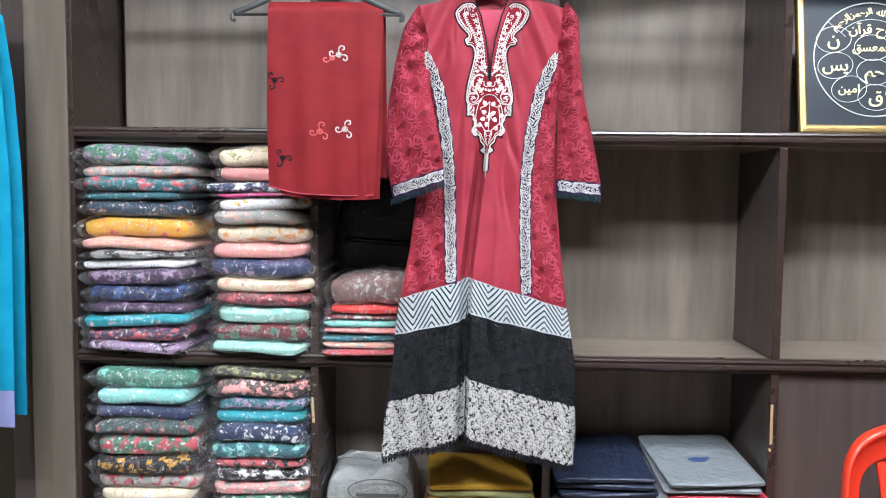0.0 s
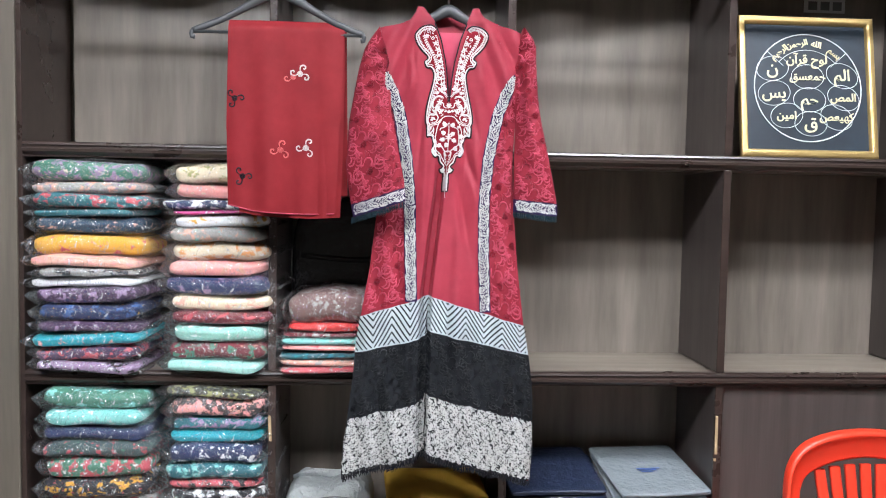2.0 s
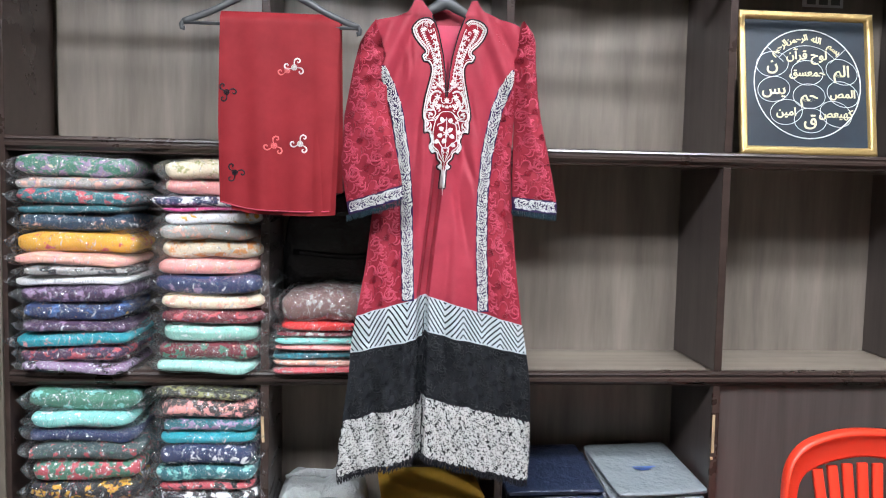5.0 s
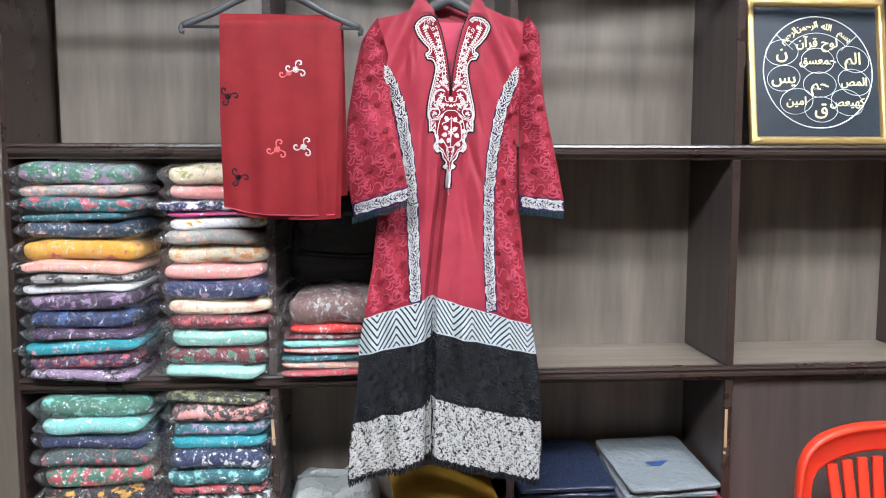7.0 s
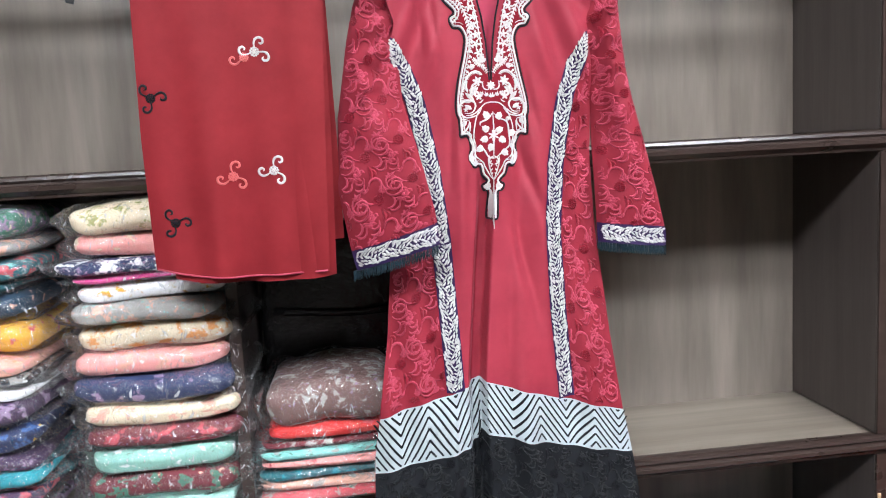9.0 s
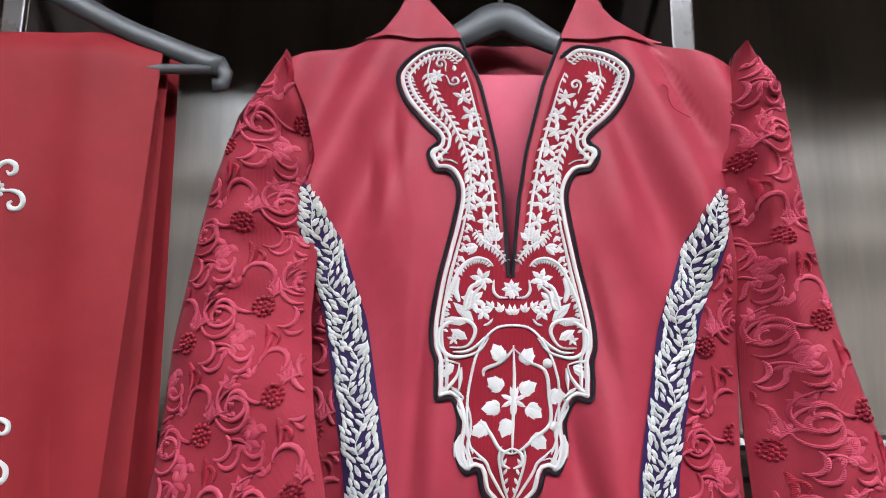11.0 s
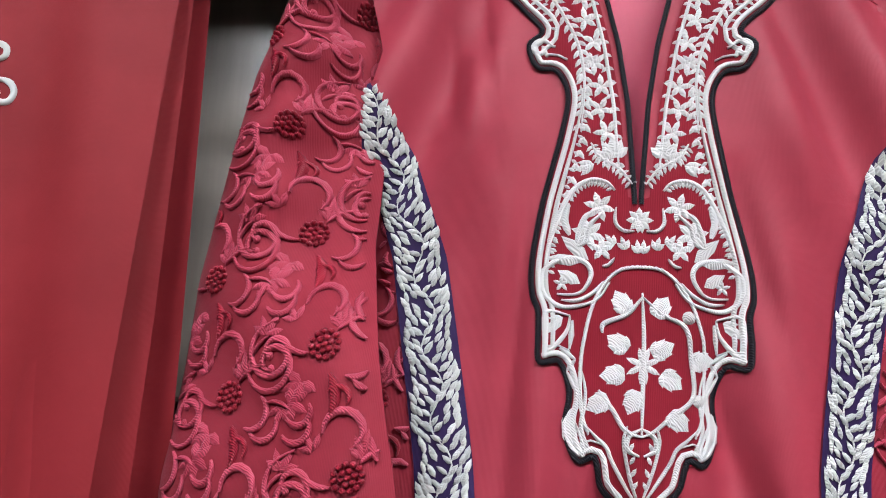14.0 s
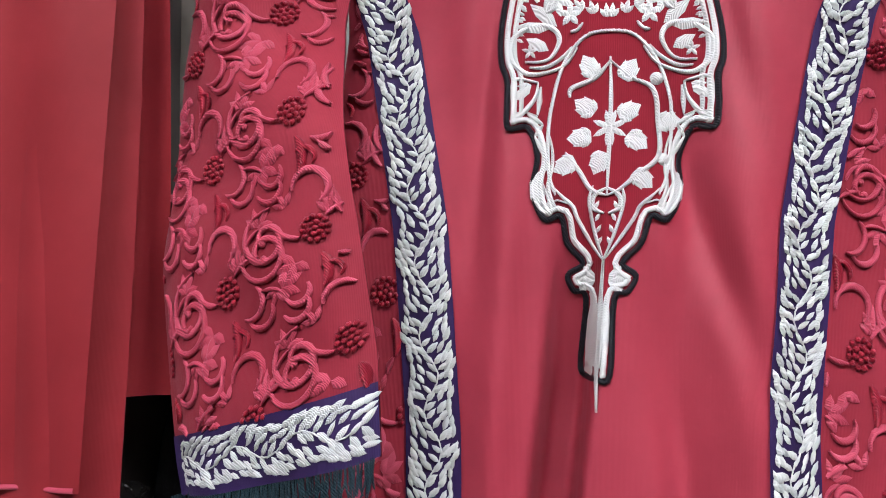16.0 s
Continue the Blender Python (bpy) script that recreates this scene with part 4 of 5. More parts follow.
def drape(x, z, y0, ph):
    low = (1.735 - z) / 0.43
    y = y0 + 0.006 * math.sin(38 * x + ph) * (0.2 + low) + 0.0045 * math.sin(84 * x + 3 * z + ph) * (0.15 + low)
    y += 0.010 * step(-0.26, -0.215, x)
    roll = max(0.0, (z - 1.716) / 0.02)
    y += 0.013 * min(1, roll) ** 2
    return Vector((x, y, z))


def sh(y0, ph):
    return lambda x, z: drape(x, z, y0, ph)


front = sh(1.660, 0.4)


def bottom(x, s):
    d = (1.735 - s) / 0.425
    return s - d * (0.012 * math.sin((x + 0.47) * 9) - 0.008 * step(-0.40, -0.47, x))


patch("front_fold", front, lambda s: tab(s, [1.3, 1.5, 1.74], [-0.468, -0.471, -0.466]), lambda s: tab(s, [1.3, 1.5, 1.74], [-0.224, -0.216, -0.206]), 1.312, 1.738, 50, 60, SHAWL, shawl, "", bottom)
patch("middle_fold", sh(1.668, 1.7), lambda s: tab(s, [1.3, 1.45, 1.74], [-0.44, -0.468, -0.464]), lambda s: tab(s, [1.3, 1.5, 1.74], [-0.214, -0.208, -0.205]), 1.304, 1.736, 40, 50, SHAWL, shawl, "", bottom)
patch("back_fold", sh(1.684, 2.9), lambda s: -0.462, lambda s: tab(s, [1.3, 1.5, 1.74], [-0.199, -0.200, -0.204]), 1.352, 1.736, 40, 40, SHAWL, shawl, "", bottom)
hems = Stitch(front, 0.0004)
hems.stroke([(x, bottom(x, 1.3135)) for x in np.linspace(-0.466, -0.226, 40)], 0.0014, 0.001, False)
hems.make("rolled_hem", T_RED, shawl)
T_ROSE = thread("faded_rose_floss", (0.5, 0.09, 0.09), (0.58, 0.14, 0.13))


def swirl(x, z, ang, r, material, arms=(0, 2.09, 4.19), face=None):
    st = Stitch(face or front, 0.0004)
    for a in arms:
        c, n = math.cos(ang + a), math.sin(ang + a)
        ctrl = [(0.2, 0.0), (0.5, 0.14), (0.8, 0.14), (1.0, -0.06), (0.97, -0.32), (0.76, -0.40), (0.62, -0.28), (0.70, -0.16)]
        st.stroke([(x + r * (u * c - v * n), z + r * (u * n + v * c)) for u, v in smoothpath(ctrl, 5)], r * 0.085, 0.0013)
    for ring, n in ((0, 1), (0.14, 6), (0.27, 11)):
        for k in range(n):
            a = 2 * math.pi * k / n
            st.dot(x + r * ring * math.cos(a), z + r * ring * math.sin(a), r * 0.085, 0.0014, 6)
    st.make("swirl_motif", material, shawl)


swirl(-0.306, 1.619, 0.6, 0.0205, T_SILVER, (-0.9, 0.7, 2.6))
swirl(-0.321, 1.612, 3.6, 0.0195, T_ROSE, (0.0,))
swirl(-0.292, 1.4525, 1.3, 0.0205, T_SILVER)
swirl(-0.349, 1.447, 1.5, 0.0205, T_ROSE)
swirl(-0.452, 1.561, 0.3, 0.02, T_BLACK)
swirl(-0.434, 1.386, 0.2, 0.02, T_BLACK)

# ---- packed suits ----
FILM = bpy.data.materials.new("clear_film")
FILM.use_nodes = True
_t = FILM.node_tree
_t.nodes.remove(_t.nodes["Principled BSDF"])
_o = _t.nodes["Material Output"]
_tr, _gl, _mx = _t.nodes.new("ShaderNodeBsdfTransparent"), _t.nodes.new("ShaderNodeBsdfGlossy"), _t.nodes.new("ShaderNodeMixShader")
_gl.inputs["Roughness"].default_value = 0.17
_tr.inputs["Color"].default_value = (0.97, 0.97, 0.98, 1)
_fr = _t.nodes.new("ShaderNodeFresnel")
_fr.inputs["IOR"].default_value = 1.45
_ad = _t.nodes.new("ShaderNodeMath")
_ad.operation = "MULTIPLY_ADD"
_ad.inputs[1].default_value, _ad.inputs[2].default_value = 0.7, 0.09
_bp = _t.nodes.new("ShaderNodeBump")
_bp.inputs["Strength"].default_value, _bp.inputs["Distance"].default_value = 1.0, 0.02
_n = _t.nodes.new("ShaderNodeTexNoise")
_n.inputs["Scale"].default_value, _n.inputs["Detail"].default_value, _n.inputs["Distortion"].default_value = 38, 4, 1.6
_c = _t.nodes.new("ShaderNodeTexCoord")
_mp = _t.nodes.new("ShaderNodeMapping")
_mp.inputs["Scale"].default_value = (1.3, 1.0, 0.55)
_t.links.new(_c.outputs["Object"], _mp.inputs["Vector"])
_t.links.new(_mp.outputs["Vector"], _n.inputs["Vector"])
_t.links.new(_n.outputs["Fac"], _bp.inputs["Height"])
_t.links.new(_bp.outputs["Normal"], _gl.inputs["Normal"])
_t.links.new(_bp.outputs["Normal"], _fr.inputs["Normal"])
_t.links.new(_fr.outputs["Fac"], _ad.inputs[0])
_t.links.new(_ad.outputs[0], _mx.inputs["Fac"])
_t.links.new(_tr.outputs[0], _mx.inputs[1])
_t.links.new(_gl.outputs[0], _mx.inputs[2])
# white glints on the crinkles, painted in as flecks of pale diffuse
_df, _m2 = _t.nodes.new("ShaderNodeBsdfDiffuse"), _t.nodes.new("ShaderNodeMixShader")
_df.inputs["Color"].default_value = (0.85, 0.87, 0.9, 1)
_cr = _t.nodes.new("ShaderNodeMapRange")
_cr.inputs["From Min"].default_value, _cr.inputs["From Max"].default_value = 0.6, 0.69
_cr.inputs["To Min"].default_value, _cr.inputs["To Max"].default_value = 0.0, 0.5
_n2 = _t.nodes.new("ShaderNodeTexNoise")
_n2.inputs["Scale"].default_value, _n2.inputs["Detail"].default_value, _n2.inputs["Distortion"].default_value = 70, 5, 2.5
_t.links.new(_mp.outputs["Vector"], _n2.inputs["Vector"])
_t.links.new(_n2.outputs["Fac"], _cr.inputs["Value"])
_t.links.new(_cr.outputs[0], _m2.inputs["Fac"])
_t.links.new(_mx.outputs[0], _m2.inputs[1])
_t.links.new(_df.outputs[0], _m2.inputs[2])
_t.links.new(_m2.outputs[0], _o.inputs["Surface"])


def print_cloth(name, base, acc, acc2, amount, seed):
    """Printed cotton: scattered flowers of two colours on a ground."""
    base, acc, acc2 = [tuple(min(0.8, q * 0.95 + 0.002) for q in c) for c in (base, acc, acc2)]
    m = mat(name, base, 0.8)
    v = coords(m)
    add = m.node_tree.nodes.new("ShaderNodeVectorMath")
    add.inputs[1].default_value = (seed * 1.7, seed * 0.9, seed * 2.3)
    join(m, v, add.inputs[0])
    n1 = noise_tex(m, add.outputs[0], 44, 5, 0.62)
    n2 = noise_tex(m, add.outputs[0], 95, 4, 0.6)
    c1 = ramp(m, n1, [(0.0, (0, 0, 0)), (0.62 - amount * 0.2, (0, 0, 0)), (0.66 - amount * 0.2, (1, 1, 1))])
    c2 = ramp(m, n2, [(0.0, (0, 0, 0)), (0.68 - amount * 0.14, (0, 0, 0)), (0.71 - amount * 0.14, (1, 1, 1))])
    last = None
    for fac, col in ((c1, acc), (c2, acc2)):
        mx = m.node_tree.nodes.new("ShaderNodeMix")
        mx.data_type = "RGBA"
        join(m, fac, mx.inputs[0])
        if last:
            join(m, last, mx.inputs[6])
        else:
            mx.inputs[6].default_value = (*base, 1)
        mx.inputs[7].default_value = (*col, 1)
        last = mx.outputs[2]
    join(m, last, bsdf(m).inputs["Base Color"])
    bump(m, noise_tex(m, add.outputs[0], 160, 3), 0.3, 0.001)
    return m


def pillow(w, d, h, rng, film, sq=1.0):
    """A folded bundle: rounded in front, flattened by the stack, creased; or its film with pinched corners."""
    nu, nv = (88, 14) if film else (56, 14)
    vs, fs = [], []
    ph = rng.uniform(0, 6)
    for j in range(nv + 1):
        b = -math.pi / 2 + math.pi * j / nv
        cz, cr = math.sin(b), math.cos(b)
        zz = math.copysign(abs(cz) ** 0.7, cz)
        rr = abs(cr) ** (0.42 if film else 0.34 * sq)
        for i in range(nu):
            a = 2 * math.pi * i / nu
            e = (0.3 if film else 0.22) * sq
            x = math.copysign(abs(math.cos(a)) ** e, math.cos(a)) * rr
            y = math.copysign(abs(math.sin(a)) ** e, math.sin(a)) * rr
            sx = 1.0
            if film:
                flat = step(0.84, 1.0, abs(x))
                zs = zz * (1 - 0.95 * flat) + 0.25 * flat * math.sin(ph * 3 + 9 * y)
                sx = 1.0 + 0.02 * math.sin(5 * a + ph) + 0.05 * flat * abs(y) ** 2 + 0.028 * flat * math.cos(zz * 3 + ph)
            else:
                zs = zz * (1 - 0.14 * abs(x) ** 6)
                crease = sum(math.exp(-((zz - c0 + 0.12 * math.sin(ph + 2.2 * x)) / 0.09) ** 2) for c0 in (-0.45, 0.05, 0.5))
                y *= 1 - 0.04 * crease
            wob = 0.12 * math.sin(3.1 * x + ph) + 0.07 * math.sin(7 * x + 2 * ph) + (0.05 * math.sin(17 * x + 9 * y + ph) if film else 0.02 * math.sin(13 * x + 5 * y))
            q = Vector((x * w / 2 * sx, y * d / 2, (zs + wob) * h / 2))
            if film:
                k = noise.noise(Vector((q.x * 26 + ph, q.y * 26, q.z * 40))) + 0.6 * noise.noise(Vector((q.x * 60, q.y * 60 + ph, q.z * 85)))
                q.y += 0.0042 * k
                q.z += 0.0030 * k
                q.x += 0.0030 * noise.noise(Vector((q.z * 70, q.y * 30, ph)))
            else:
                k = noise.noise(Vector((q.x * 18 + ph, q.y * 18, q.z * 30)))
                q.y += 0.003 * k
                q.z += 0.0022 * k
            vs.append(q)
    for j in range(nv):
        for i in range(nu):
            k = (i + 1) % nu
            fs.append((j * nu + i, j * nu + k, (j + 1) * nu + k, (j + 1) * nu + i))
    fs.append(tuple(range(nu))[::-1])
    fs.append(tuple(range(nv * nu, (nv + 1) * nu)))
    return vs, fs


PRNG = random.Random(11)
packs = 0


def pack(x, y, z, w, d, h, cols, amount, words, group, turn=0.0, tilt=0.0):
    global packs
    packs += 1
    e = thing("garment_pack", "folded " + words + " suit fabric in clear plastic film", "fabric pack", group)
    e.matrix_basis = pose(x, y, z + h / 2, 0, tilt, turn)
    vs, fs = pillow(w * 0.95, d, h * 1.08, PRNG, False)
    mesh_ob("folded_cloth", vs, fs, print_cloth("print_" + words.replace(" ", "_"), *cols, amount, packs), e, "", True)
    vs, fs = pillow(w * 1.15, d * 1.04, h * 1.2, PRNG, True)
    mesh_ob("plastic_film", vs, fs, FILM, e, "clear crinkled film", True).visible_shadow = False
    return e


GREEN, TEAL, NAVY, GOLD, PEACH = (0.06, 0.19, 0.13), (0.02, 0.12, 0.14), (0.018, 0.03, 0.09), (0.62, 0.32, 0.03), (0.66, 0.36, 0.28)
CREAM, WHITE, PLUM, AQUA, PINK = (0.68, 0.58, 0.42), (0.75, 0.75, 0.75), (0.06, 0.03, 0.07), (0.22, 0.55, 0.5), (0.75, 0.32, 0.3)
MAROON, GREY, CYAN, ROSE, BLK = (0.14, 0.02, 0.03), (0.33, 0.32, 0.3), (0.01, 0.28, 0.33), (0.5, 0.08, 0.1), (0.015, 0.015, 0.02)
LILAC, OLIVE = (0.3, 0.2, 0.32), (0.3, 0.3, 0.12)
STACK_A = [(38, GREEN, LILAC, CREAM, 0.6, "green and mauve floral"), (22, GREY, PEACH, LILAC, 0.5, "grey floral"), (27, TEAL, ROSE, AQUA, 0.5, "teal floral"), (16, TEAL, TEAL, GREEN, 0.2, "dark teal"),
           (32, (0.015, 0.04, 0.07), PEACH, NAVY, 0.15, "navy"), (39, GOLD, ROSE, CREAM, 0.15, "mustard yellow"), (22, PEACH, PINK, CREAM, 0.4, "peach"), (17, GREY, BLK, WHITE, 0.6, "black and grey"),
           (19, WHITE, GREY, WHITE, 0.1, "white"), (30, PLUM, LILAC, NAVY, 0.4, "purple floral"), (34, NAVY, (0.05, 0.12, 0.3), GOLD, 0.3, "blue printed"), (20, PLUM, LILAC, PLUM, 0.2, "dark purple"),
           (27, CYAN, PINK, CYAN, 0.05, "bright turquoise"), (28, PLUM, ROSE, LILAC, 0.5, "plum printed"), (22, LILAC, BLK, WHITE, 0.5, "lavender and black")]
STACK_B = [(35, CREAM, OLIVE, CREAM, 0.4, "beige gold"), (29, PINK, CREAM, PINK, 0.3, "soft pink"), (18, NAVY, WHITE, LILAC, 0.6, "navy and white"), (8, (0.5, 0.04, 0.2), PINK, ROSE, 0.2, "magenta"),
           (24, WHITE, GOLD, CREAM, 0.3, "white and yellow"), (27, GREY, PEACH, AQUA, 0.5, "grey and peach"), (34, CREAM, (0.7, 0.3, 0.1), WHITE, 0.5, "cream and orange"), (30, PINK, PEACH, WHITE, 0.3, "salmon pink"),
           (34, NAVY, LILAC, NAVY, 0.15, "navy blue"), (29, CREAM, PEACH, WHITE, 0.4, "cream and peach"), (25, MAROON, ROSE, LILAC, 0.3, "maroon"), (33, (0.25, 0.48, 0.4), WHITE, AQUA, 0.3, "mint green"),
           (33, MAROON, GREEN, PEACH, 0.4, "maroon and green"), (25, (0.35, 0.62, 0.54), AQUA, WHITE, 0.1, "plain mint")]
STACK_C = [(58, (0.16, 0.09, 0.08), GREY, LILAC, 0.35, "brown silver printed"), (20, (0.6, 0.03, 0.03), ROSE, MAROON, 0.1, "bright red"), (12, MAROON, GREY, WHITE, 0.3, "maroon"), (14, AQUA, GREY, GREEN, 0.3, "grey green"),
           (12, PINK, ROSE, WHITE, 0.3, "rose pink"), (18, TEAL, CYAN, WHITE, 0.3, "teal"), (14, PEACH, GREY, WHITE, 0.5, "peach and grey"), (12, ROSE, GREY, GREEN, 0.4, "rose printed")]
STACK_D = [(31, GREEN, AQUA, WHITE, 0.35, "leaf green"), (27, AQUA, WHITE, AQUA, 0.15, "pale aqua"), (25, NAVY, NAVY, (0.03, 0.06, 0.2), 0.1, "royal blue"), (26, (0.05, 0.08, 0.08), ROSE, GREEN, 0.2, "dark green grey"),
           (36, GREEN, ROSE, WHITE, 0.6, "green pink and white"), (32, BLK, GOLD, ROSE, 0.3, "black and gold"), (26, GREY, ROSE, BLK, 0.5, "grey and red"), (22, CREAM, WHITE, CREAM, 0.1, "plain cream"),
           (28, PEACH, PINK, WHITE, 0.3, "peach"), (26, TEAL, GREEN, WHITE, 0.3, "teal"), (28, PLUM, LILAC, ROSE, 0.3, "plum"), (28, NAVY, WHITE, LILAC, 0.3, "navy printed"), (22, GREY, PEACH, WHITE, 0.3, "grey printed")]
STACK_E = [(16, (0.05, 0.05, 0.04), OLIVE, GREY, 0.5, "black and olive"), (32, (0.06, 0.05, 0.05), PINK, PEACH, 0.6, "black and coral"), (23, TEAL, LILAC, CYAN, 0.5, "teal and purple"), (19, CYAN, CYAN, TEAL, 0.2, "turquoise"),
           (33, NAVY, WHITE, NAVY, 0.25, "navy and white"), (28, TEAL, AQUA, WHITE, 0.4, "sea green"), (16, ROSE, BLK, PINK, 0.5, "red and black"), (23, BLK, WHITE, GREY, 0.6, "black and white"),
           (26, PINK, GREY, WHITE, 0.5, "pink and grey"), (28, GREEN, WHITE, ROSE, 0.4, "green printed"), (30, PLUM, ROSE, GREY, 0.4, "plum printed"), (30, CREAM, GOLD, PEACH, 0.3, "cream printed"), (30, NAVY, CYAN, LILAC, 0.3, "navy"), (28, GREY, ROSE, WHITE, 0.4, "grey floral")]


def stack(rows, x, y, z0, z1, w, d, group):
    k = (z1 - z0) / sum(r[0] for r in rows)
    z = z1
    for hh, a, b, c, amount, words in rows:
        h = hh * k
        z -= h
        pack(x + PRNG.uniform(-0.007, 0.007), y + PRNG.uniform(-0.008, 0.012), z, w * PRNG.uniform(0.94, 1.07), d, h, (a, b, c), amount, words, group, PRNG.uniform(-4, 4), PRNG.uniform(-1.8, 1.8))


stack(STACK_A, -0.818, 1.868, 0.9105, 1.418, 0.262, 0.25, "packs on the middle shelf")
stack(STACK_B, -0.512, 1.868, 0.9105, 1.414, 0.243, 0.25, "packs on the middle shelf")
stack(STACK_C, -0.245, 1.880, 0.9105, 1.106, 0.235, 0.24, "packs on the middle shelf")
stack(STACK_D, -0.808, 1.875, 0.3385, 0.866, 0.258, 0.25, "packs on the lower shelf")
stack(STACK_E, -0.520, 1.875, 0.3385, 0.872, 0.240, 0.25, "packs on the lower shelf")

# flat packages and bags on the lower shelf
GREY_FILM = mat("misty_plastic", (0.2, 0.225, 0.24), 0.25)
bump(GREY_FILM, noise_tex(GREY_FILM, coords(GREY_FILM), 25, 5), 0.9, 0.012)
NAVY_FILM = mat("navy_glossy_cover", (0.018, 0.025, 0.05), 0.28)
bump(NAVY_FILM, noise_tex(NAVY_FILM, coords(NAVY_FILM), 25, 5), 0.9, 0.012)
PALE_FILM = mat("pale_plastic", (0.45, 0.48, 0.52), 0.25)
bump(PALE_FILM, noise_tex(PALE_FILM, coords(PALE_FILM), 30, 5), 0.9, 0.012)
RED_FILM = mat("red_cover", (0.45, 0.03, 0.05), 0.3)
bump(RED_FILM, noise_tex(RED_FILM, coords(RED_FILM), 30, 5), 0.3, 0.003)


def flat_pack(x, y, z, w, d, h, material, label, turn=0, tip=0, mark=None):
    e = thing("flat_package", label, "package", "flat packages on the lower shelf")
    e.matrix_basis = pose(x, y, z, tip, 0, turn)
    vs, fs = pillow(w, d, h * 0.8, PRNG, False, 0.45)
    mesh_ob("cover", [(a, b, c + h / 2) for a, b, c in vs], fs, material, e, "", True)
    if mark:
        for k in range(3):
            part("print_bar", box(-0.035 + 0.004 * k, 0.03 - 0.012 * k, -0.012 - 0.008 * k, -0.008 - 0.008 * k, h * 1.02, h * 1.05), mark, e)
    return e


INK = mat("blue_ink", (0.05, 0.1, 0.3), 0.5)
z = 0.3385
for k in range(16):
    pale = k in (3, 7, 10)
    flat_pack(0.338 + 0.008 * math.sin(5 * k), 1.905 + 0.006 * math.sin(9 * k), z, 0.25, 0.27, 0.019, PALE_FILM if pale else NAVY_FILM, "pale blue flat plastic package" if pale else "glossy navy flat package", 2.5 * math.sin(3 * k), min(7, k))
    z += 0.0182
z = 0.3385
for k in range(16):
    top = k == 15
    flat_pack(0.605 + 0.008 * math.sin(4 * k), 1.905 + 0.006 * math.sin(7 * k), z, 0.245, 0.28, 0.019, GREY_FILM if top else (PALE_FILM, RED_FILM, GREY_FILM, PALE_FILM)[k % 4], "misty grey plastic package with blue print" if top else "flat fabric package in plastic", 5 if top else 2.5 * math.sin(2 * k), min(8, k), INK if top else None)
    z += 0.0182

# black wrapped package, oversized so its upper part stands in for shade behind
e = thing("dark_package", "black plastic wrapped package enlarged to fill the shaded compartment back", "package", at=(-0.1, 2.024, 0.9105))
vs, fs = pillow(0.53, 0.06, 0.44, PRNG, False, 0.35)
BLACK_FILM = mat("black_film", (0.012, 0.012, 0.014), 0.18)
bump(BLACK_FILM, noise_tex(BLACK_FILM, coords(BLACK_FILM), 16, 5), 0.7, 0.012)
mesh_ob("wrap", [(a, b, c + 0.222) for a, b, c in vs], fs, BLACK_FILM, e, "", True)
part("film_edge", tube([(x, -0.036 + 0.003 * math.sin(31 * x), 0.27 + 0.006 * math.sin(17 * x)) for x in np.linspace(-0.24, 0.24, 24)], 0.007, 8, flat=0.5), BLACK_FILM, e, "folded glossy film edge", True)

# white carrier bag
BAG = mat("white_carrier", (0.34, 0.355, 0.35), 0.38)
bump(BAG, noise_tex(BAG, coords(BAG), 16, 6), 1.0, 0.03)
INK2 = mat("grey_ink", (0.12, 0.12, 0.12), 0.5)
bag = thing("carrier_bag", "white plastic carrier bag with a grey oval print", "bag", at=(-0.25, 1.915, 0.3385))
vs, fs = pillow(0.235, 0.19, 0.26, PRNG, False, 0.7)
mesh_ob("bag_body", [(a, b, c + 0.137) for a, b, c in vs], fs, BAG, bag, "", True)
part("bag_top", tube([(-0.10, 0.02, 0.252), (-0.05, 0.03, 0.262), (0.03, 0.03, 0.258), (0.09, 0.02, 0.25)], [0.008, 0.013, 0.012, 0.007], 8, flat=0.5), BAG, bag, "crumpled bag mouth", True)
ring = [(0.075 * math.cos(t) + 0.02, -0.103, 0.215 + 0.03 * math.sin(t)) for t in np.linspace(0, 2 * math.pi, 40, endpoint=False)]
part("printed_oval", tube(ring, 0.0016, 6, closed=True), INK2, bag, "", True)
for k, w in enumerate((0.055, 0.03)):
    part("printed_bar", box(0.02 - w, 0.02 + w, -0.104, -0.101, 0.20 - 0.016 * k, 0.208 - 0.016 * k), INK2, bag)

# yellow folded cloth
YEL = [cloth("amber_cloth", (0.62, 0.36, 0.05), None, 700, 0.8), cloth("olive_cloth", (0.3, 0.3, 0.14), None, 700, 0.8), cloth("dusky_pink_cloth", (0.45, 0.16, 0.16), None, 700, 0.8)]
TONE = (1, 0, 2, 0, 1, 0)
z = 0.3385
for k in range(14):
    e = thing("folded_cloth", ("amber yellow", "olive green", "dusky pink")[TONE[k % 6]] + " folded cloth in a pile", "folded cloth", "cloth pile on the lower shelf")
    e.matrix_basis = pose(0.025 + 0.012 * math.sin(7 * k), 1.885, z, 0, 0, 3 * math.sin(4 * k))
    vs, fs = pillow(0.26, 0.25, 0.019, PRNG, False, 0.5)
    mesh_ob("folds", [(a, b, c + 0.0095) for a, b, c in vs], fs, YEL[TONE[k % 6]], e, "", True)
    z += 0.0183

